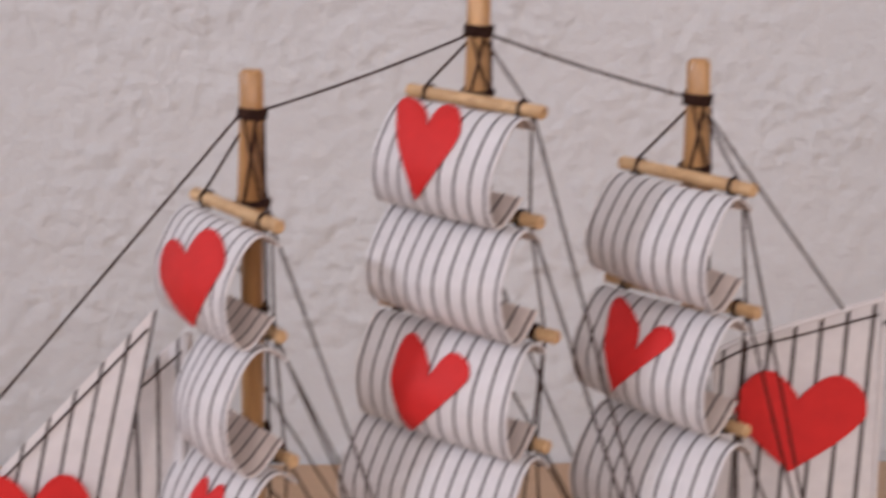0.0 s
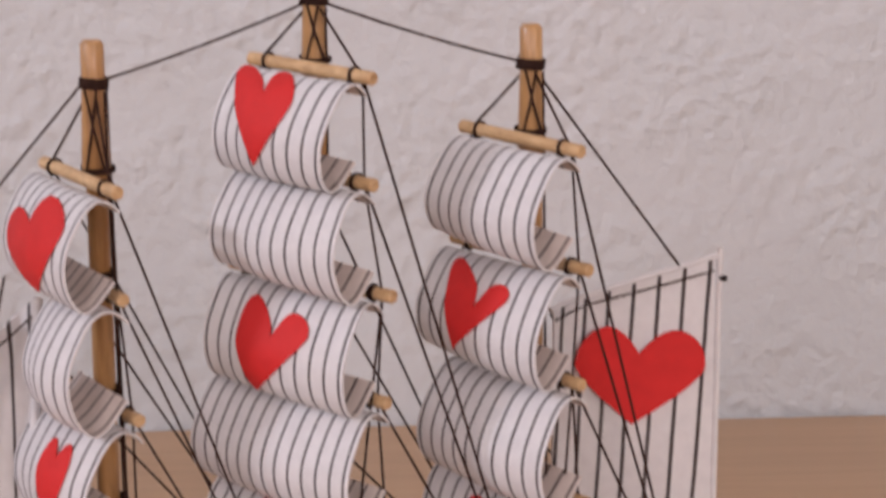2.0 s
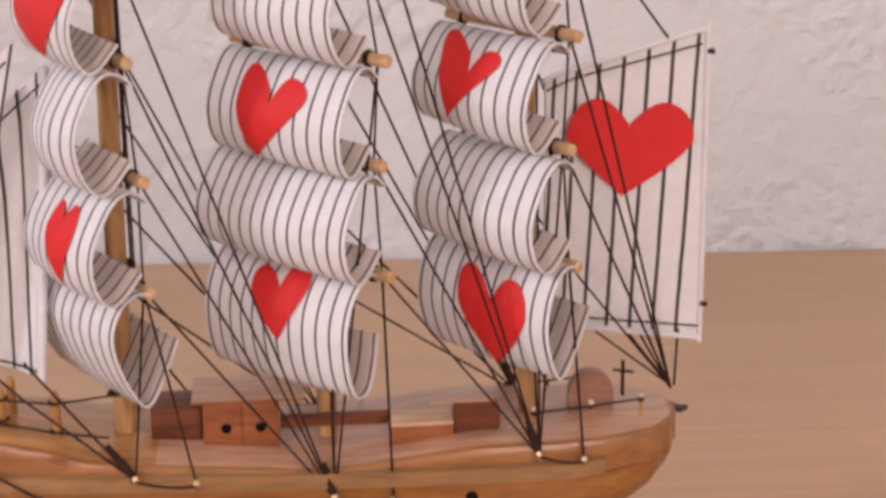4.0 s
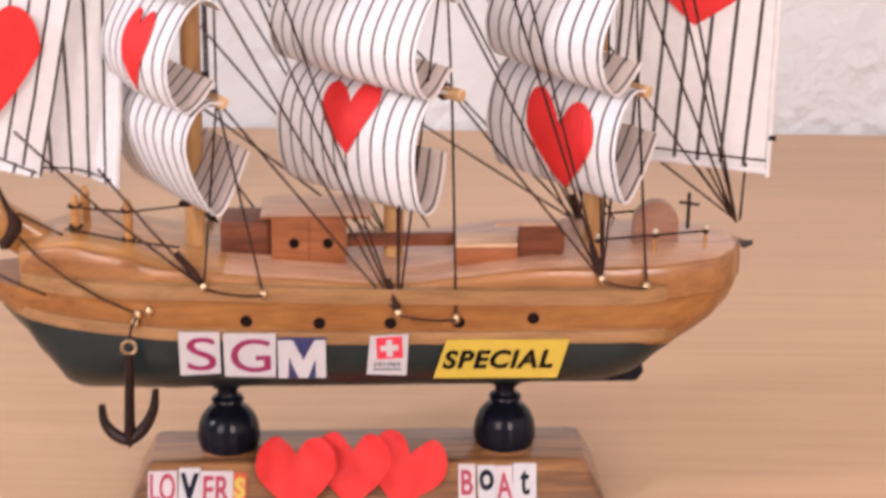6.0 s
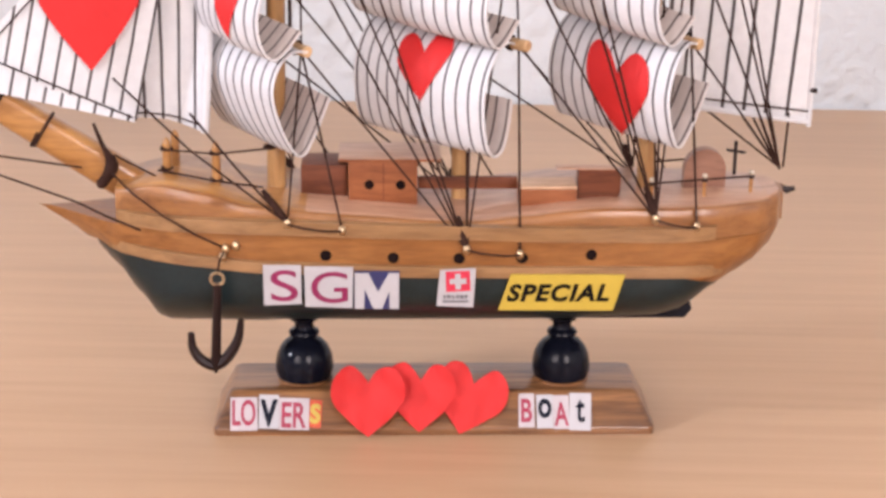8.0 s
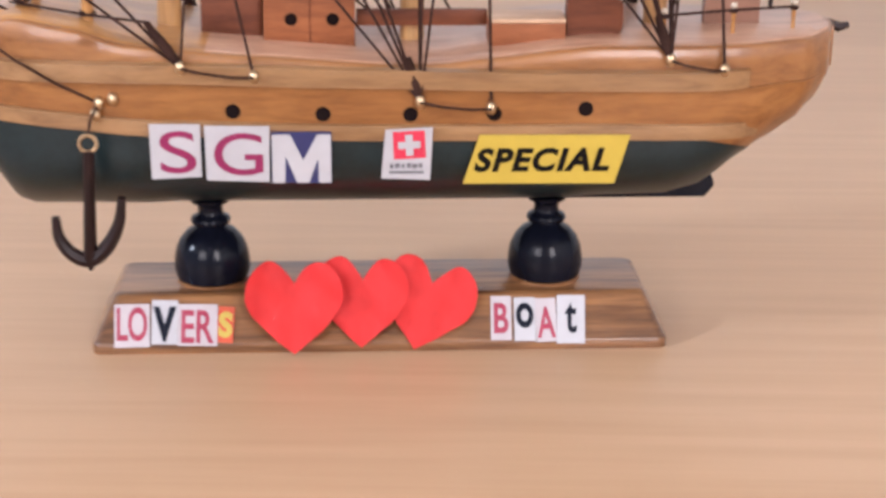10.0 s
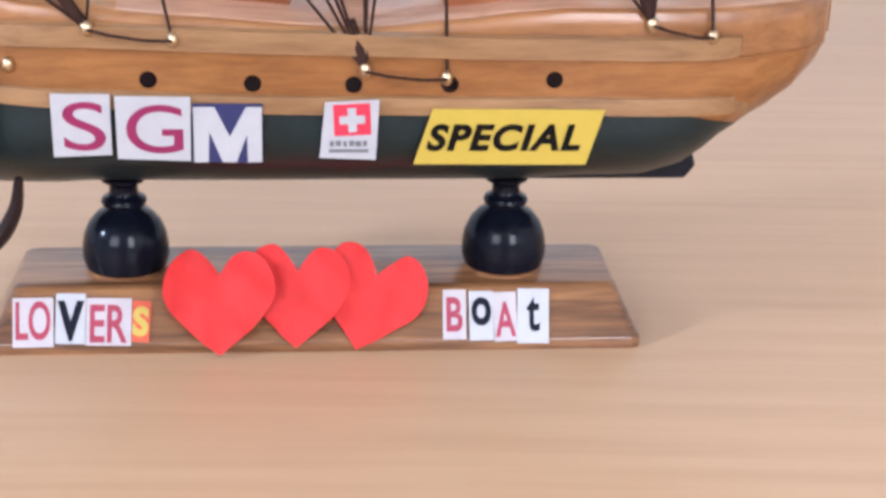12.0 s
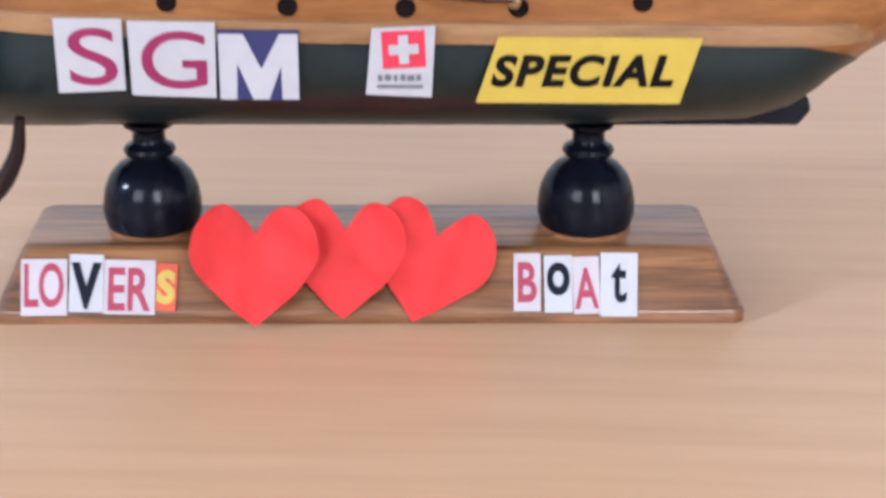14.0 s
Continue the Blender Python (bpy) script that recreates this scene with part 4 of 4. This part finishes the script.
part("stern_block", half_disc(0.0899, 0.0890, 0.0070, 0.0160, 0.0200), M_DISC, ship, "rounded brown wooden block")
cross = part("stern_post", tube([(0.1002, C, 0.0870), (0.1002, C, 0.0985)], 0.0006, 8), M_IRON, ship, "dark little post with a crossbar")
part("crossbar", tube([(0.0972, C, 0.0955), (0.1035, C, 0.0945)], 0.0005, 8), M_IRON, cross)
for side in (1, -1):
    yy = lambda off: C - side * off
    part("stern_rail", tube(spline([(0.0706, yy(0.0125), 0.0874), (0.0880, yy(0.0125), 0.0888), (0.1042 if side == 1 else 0.0970, yy(0.0085), 0.0888)], 4), 0.0004, 6), M_THREAD, ship, "dark thread rail")
    for xx, off, zz in ((0.0706, 0.0125, 0.0874), (0.0880, 0.0125, 0.0888), (0.1042 if side == 1 else 0.0970, 0.0085, 0.0888)):
        post = part("rail_post", lathe(xx, yy(off), [(0.0005, 0.0815), (0.0006, zz - 0.001), (0.0005, zz)], 10), M_DECK, ship, "thin wooden rail post")
        part("knot", lathe(xx, yy(off), [(0.0004, zz - 0.0010), (0.0011, zz - 0.0005), (0.0012, zz), (0.0005, zz + 0.0004)], 10), M_THREAD, post, "dark thread knot")
        part("bead", lathe(xx, yy(off), [(0.0004, zz + 0.0004), (0.0009, zz + 0.0008), (0.0010, zz + 0.0013), (0.0007, zz + 0.0018), (0.0002, zz + 0.0020)], 12), M_BEAD, post, "small pearly bead")
for xx, z0, z1, yy in ((-0.0886, 0.0862, 0.1004, 0.0145), (-0.0866, 0.0862, 0.1010, 0.0215), (-0.0719, 0.0840, 0.1006, 0.0085)):
    part("bow_post", lathe(xx, yy, [(0.0013, z0), (0.0015, z0 + 0.004), (0.0014, z1 - 0.002), (0.0010, z1 - 0.0008), (0.0004, z1)], 12), M_DECK, ship, "short turned wooden post")
thread((-0.0900, 0.0135, 0.0966), (-0.0719, 0.0070, 0.0968), (-0.0540, 0.0070, 0.0988))
thread((-0.0914, 0.0120, 0.0900), (-0.0719, 0.0068, 0.0878), (-0.0565, 0.0050, 0.0862))
for xx, yy, zz in ((-0.0886, 0.0145, 0.0966), (-0.0719, 0.0085, 0.0968), (-0.0544, 0.0085, 0.0988), (-0.0886, 0.0145, 0.0900), (-0.0719, 0.0085, 0.0878)):
    part("binding", wrap((xx, yy, zz), (0, 0, 1), 0.0018, 1.6, 0.0004), M_THREAD, ship, "dark brown thread binding")
part("stern_hook", tube([(0.1155, C, 0.0830), (0.1185, C, 0.0815), (0.1210, C, 0.0822)], [0.0010, 0.0013, 0.0008], 8), M_IRON, ship, "dark small hook")


# anchor
def anchor():
    bm = tube([(-0.0708, -0.0108, 0.0585), (-0.0722, -0.0098, 0.0300), (-0.0723, -0.0095, 0.0272)], [0.0013, 0.0017, 0.0005], 10)
    arms = spline([(-0.0800, -0.0098, 0.0412), (-0.0795, -0.0096, 0.0358), (-0.0768, -0.0095, 0.0316), (-0.0725, -0.0094, 0.0298),
                   (-0.0682, -0.0095, 0.0330), (-0.0648, -0.0098, 0.0392), (-0.0636, -0.0102, 0.0462)], 5)
    add_tube(bm, arms, [0.0010 + 0.0010 * math.sin(math.pi * k / (len(arms) - 1)) for k in range(len(arms))], 8)
    return bm


part("anchor_ring", tube([(-0.0708 + 0.0021 * math.cos(a), -0.0112, 0.0603 + 0.0021 * math.sin(a)) for a in (2 * math.pi * k / 16 for k in range(17))], 0.0005, 6), M_BRASS, ship, "small brass ring")
part("anchor", anchor(), M_IRON, ship, "dark brown cast anchor")
thread((-0.0706, -0.0112, 0.0622), (-0.0700, -0.0100, 0.0660), EYES["e0"])

# ---- stand ----
stand = tagged(new("display_stand"), "brown wooden stand with cut-out letters and paper hearts", "stand")
BASE = [(0.0, 0.0), (0.0, 0.0022), (0.0003, 0.0029), (0.0007, 0.0033), (0.0056, 0.0135), (0.0066, 0.0140)]


def base_block():
    bm = bmesh.new()
    rings = []
    for inset, z in BASE:
        x, y0, y1 = 0.075 - inset, inset, 0.037 - inset
        r = 0.0025
        ring = []
        for cx, cy, a0 in ((x - r, y0 + r, -90), (x - r, y1 - r, 0), (-x + r, y1 - r, 90), (-x + r, y0 + r, 180)):
            for k in range(5):
                a = radians(a0 + 90 * k / 4)
                ring.append(bm.verts.new((cx + r * math.cos(a), cy + r * math.sin(a), z)))
        rings.append(ring)
    for a, b in zip(rings, rings[1:]):
        for k in range(len(a)):
            bm.faces.new((a[k], a[(k + 1) % len(a)], b[(k + 1) % len(a)], b[k]))
    bm.faces.new(rings[0])
    bm.faces.new(rings[-1])
    return bm


part("base_block", base_block(), M_BASE, stand, "bevelled brown wooden base block")
for kx in (-0.0447, 0.0441):
    foot = part("pedestal", lathe(kx, C, [(0.0086, 0.0146), (0.0094, 0.0150), (0.0100, 0.0172), (0.0100, 0.0196), (0.0095, 0.0226), (0.0083, 0.0254), (0.0064, 0.0276), (0.0044, 0.0287), (0.0040, 0.0292),
                                          (0.0050, 0.0298), (0.0053, 0.0306), (0.0049, 0.0314), (0.0038, 0.0319), (0.0033, 0.0326), (0.0033, 0.0344), (0.0039, 0.0352), (0.0050, 0.0357), (0.0053, 0.0366)], 32), M_BLACK, stand, "turned black lacquered pedestal")
    part("washer", lathe(kx, C, [(0.0094, 0.0139), (0.0094, 0.0147)], 32), M_BASE, foot, "brown wooden disc")


# ---- lettering ----
def text_mesh(words, size, bold=0.0, shear=0.0, space=1.0):
    cu = bpy.data.curves.new("lettering", "FONT")
    cu.body, cu.size, cu.offset, cu.shear, cu.align_x, cu.align_y = words, 1.0, bold, shear, "CENTER", "CENTER"
    cu.space_character = space
    cu.extrude = 0.0
    ob = bpy.data.objects.new("lettering", cu)
    me = bpy.data.meshes.new_from_object(ob)
    bpy.data.objects.remove(ob)
    bm = bmesh.new()
    bm.from_mesh(me)
    bpy.data.meshes.remove(me)
    xs, ys = [v.co.x for v in bm.verts], [v.co.y for v in bm.verts]
    mx, my, h = (min(xs) + max(xs)) / 2, (min(ys) + max(ys)) / 2, max(ys) - min(ys)
    w = max(xs) - min(xs)
    for v in bm.verts:
        v.co = Vector(((v.co.x - mx) / w * size[0], (v.co.y - my) / h * size[1], 0))
    return bm


def stand_up(bm, m):
    """Lay a flat mesh that was drawn in x, y onto the plane of m."""
    bmesh.ops.transform(bm, matrix=m, verts=bm.verts)
    return bm


def card_mesh(corners, thick=0.0004):
    bm = bmesh.new()
    a = [bm.verts.new((x, y, 0)) for x, y in corners]
    b = [bm.verts.new((x, y, -thick)) for x, y in corners]
    bm.faces.new(a)
    bm.faces.new(b[::-1])
    for k in range(len(a)):
        bm.faces.new((a[k], a[(k + 1) % len(a)], b[(k + 1) % len(a)], b[k]))
    return bm


def plane_at(x, y, z, lean, turn=0.0, roll=0.0):
    """A plane whose x is the ship's x and whose y leans back by that many degrees from upright."""
    return pose(x, y, z, 90 - lean, 0, turn) @ pose(0, 0, 0, 0, 0, roll)


def card(parent, m, corners, mat, label):
    return part("letter_card", stand_up(card_mesh(corners), m), mat, parent, label, False)


def letters(parent, m, words, size, mat, dx=0.0, dy=0.0, bold=0.0, shear=0.0, space=1.0):
    return part("lettering", stand_up(text_mesh(words, size, bold, shear, space), m @ pose(dx, dy, 0.00012)), mat, parent, "", False)


def rect(w, h):
    return [(-w / 2, -h / 2), (w / 2, -h / 2), (w / 2, h / 2), (-w / 2, h / 2)]


def letter_m(w, h):
    """A bold capital with splayed inner strokes."""
    bm = bmesh.new()
    for quad in ([(-0.5, -0.5), (-0.29, -0.5), (-0.27, 0.05), (-0.5, 0.5)], [(-0.5, 0.5), (-0.27, 0.05), (-0.19, 0.5)],
                 [(-0.27, 0.05), (-0.08, -0.5), (0.03, -0.03), (-0.19, 0.5)], [(-0.08, -0.5), (0.12, -0.5), (0.03, -0.03)],
                 [(0.12, -0.5), (0.28, 0.0), (0.27, 0.5), (0.03, -0.03)], [(0.28, 0.0), (0.5, 0.5), (0.27, 0.5)],
                 [(0.29, -0.5), (0.5, -0.5), (0.5, 0.5), (0.28, 0.0)]):
        bm.faces.new([bm.verts.new((x * w, y * h, 0)) for x, y in quad])
    bmesh.ops.remove_doubles(bm, verts=bm.verts, dist=0.00001)
    return bm


HULL_Y = -0.0108
m = plane_at(-0.0500, HULL_Y, 0.0580, -2)
c = card(ship, m, [(-0.0060, -0.0070), (0.0061, -0.0065), (0.0061, 0.0069), (-0.0061, 0.0070)], M_CARD, "white card with a magenta letter")
letters(c, m, "S", (0.0087, 0.0108), M_MAGENTA, 0.0006, -0.0001, 0.004)
m = plane_at(-0.0351, HULL_Y - 0.0003, 0.0575, -2)
c = card(ship, m, [(-0.0076, -0.0068), (0.0076, -0.0073), (0.0079, 0.0069), (-0.0078, 0.0071)], M_CARD, "white card with a magenta letter")
letters(c, m, "G", (0.0118, 0.0108), M_MAGENTA, 0.0003, -0.0001, 0.004)
m = plane_at(-0.0196, HULL_Y - 0.0001, 0.0564, -2)
c = card(ship, m, [(-0.0073, -0.0064), (0.0072, -0.0067), (0.0073, 0.0065), (-0.0073, 0.0065)], M_NAVY, "navy card with a white letter")
part("lettering", stand_up(letter_m(0.0143, 0.0124), m @ pose(0, -0.0003, 0.00012)), M_CARD, c, "", False)
m = plane_at(0.0061, HULL_Y, 0.0570, -2)
c = card(ship, m, [(-0.0064, -0.0062), (0.0056, -0.0067), (0.0062, 0.0068), (-0.0053, 0.0062)], M_CARD, "white card with a red square and white cross")
tilt = m @ pose(0.0, 0.0, 0.0, 0, 0, 3.0)
part("red_square", stand_up(card_mesh(rect(0.0078, 0.0070), 0.0001), tilt @ pose(0.0006, 0.0024, 0.00015)), M_REDINK, c, "", False)
part("cross_bar", stand_up(card_mesh(rect(0.0054, 0.0018), 0.0001), tilt @ pose(0.0006, 0.0024, 0.0003)), M_CARD, c, "", False)
part("cross_bar", stand_up(card_mesh(rect(0.0018, 0.0054), 0.0001), tilt @ pose(0.0006, 0.0024, 0.0004)), M_CARD, c, "", False)
for k, w in enumerate((0.0008, 0.0012, 0.0007, 0.0010, 0.0013, 0.0009)):
    part("print_bar", stand_up(card_mesh(rect(w, 0.0012), 0.0001), m @ pose(-0.0038 + 0.0014 * k, -0.0030 + 0.0001 * (k % 2), 0.00015)), M_GREY, c, "", False)
part("print_bar", stand_up(card_mesh(rect(0.0084, 0.0007), 0.0001), m @ pose(-0.0002, -0.0046, 0.00015)), M_GREY, c, "", False)
m = plane_at(0.0403, HULL_Y, 0.0555, -2)
c = card(ship, m, [(-0.0205, -0.0062), (0.0169, -0.0064), (0.0204, 0.0061), (-0.0166, 0.0063)], M_YELLOW, "yellow slanted card with black lettering")
letters(c, m, "SPECIAL", (0.0334, 0.0062), M_INK, -0.0012, -0.0001, 0.042, 0.25, 1.14)

LEAN = 25.6
FRONT = lambda z: 0.0007 + (z - 0.0033) * 0.48 - 0.0006


def base_card(x, z, w, h, mat, words, size, ink, roll=0.0, label="", bold=0.03, dy=0.0, lift=0.0):
    m = plane_at(x, FRONT(z) - lift, z, LEAN, 0, roll)
    c = card(stand, m, rect(w, h), mat, label or "cut-out letter on a small card")
    letters(c, m, words, size, ink, 0, dy, bold)


base_card(-0.0646, 0.0072, 0.0091, 0.0112, M_PINK, "LO", (0.0078, 0.0088), M_CRIMSON, 0.5, "", 0.02, 0.0004)
base_card(-0.0562, 0.0081, 0.0067, 0.0114, M_CARD, "V", (0.0060, 0.0092), M_SLATE, -1, "", 0.05, -0.0005, 0.0005)
base_card(-0.0477, 0.0073, 0.0102, 0.0108, M_PINK, "ER", (0.0084, 0.0086), M_CRIMSON, -1, "", 0.02, -0.0004, 0.0003)
base_card(-0.0405, 0.0072, 0.0042, 0.0094, M_ORANGE, "S", (0.0036, 0.0068), M_YELLOW, -4, "orange card with a yellow letter", 0.05)
base_card(0.0312, 0.0080, 0.0054, 0.0115, M_PINK, "B", (0.0038, 0.0080), M_CRIMSON, 0, "", 0.025)
base_card(0.0374, 0.0078, 0.0056, 0.0114, M_CARD, "o", (0.0046, 0.0066), M_SLATE, 1, "", 0.03, 0.0010, 0.0003)
base_card(0.0430, 0.0075, 0.0054, 0.0114, M_PINK, "A", (0.0048, 0.0082), M_CRIMSON, 2, "", 0.02, -0.0006, 0.0001)
base_card(0.0495, 0.0077, 0.0074, 0.0127, M_CARD, "t", (0.0031, 0.0080), M_SLATE, -1, "", 0.02, 0.0004, 0.0004)

for hx, hz, hw, hh, lift, lean, fold in ((0.0083, 0.0012, 0.0119, 0.0230, 0.0001, 0.29, 0.0022), (-0.0054, 0.0020, 0.0120, 0.0238, 0.0010, 0.03, 0.0024),
                                         (-0.0226, 0.0010, 0.0126, 0.0248, 0.0020, 0.0, 0.0040)):
    def put(x, v, off, hx=hx, hz=hz, hw=hw, hh=hh, lift=lift, lean=lean, fold=fold):
        d = v * hh
        crumple = 0.0009 * math.sin(7 * x + 5 * v + 300 * hx) * math.sin(6 * v - 2 * x) * min(1.0, 3 * abs(x))
        y = FRONT(hz) + d * 0.36 - 0.0004 - lift - off - fold * abs(x) * (0.3 + v) * (0.8 if x > 0 or lean == 0.0 else 0.08) + crumple
        return Vector((hx + x * hw + lean * d, y, hz + d * 0.93 - lean * x * hw))
    part("paper_heart", heart(put, notch=0.74, full=0.75), M_RED, stand, "cut red paper heart with a crease")
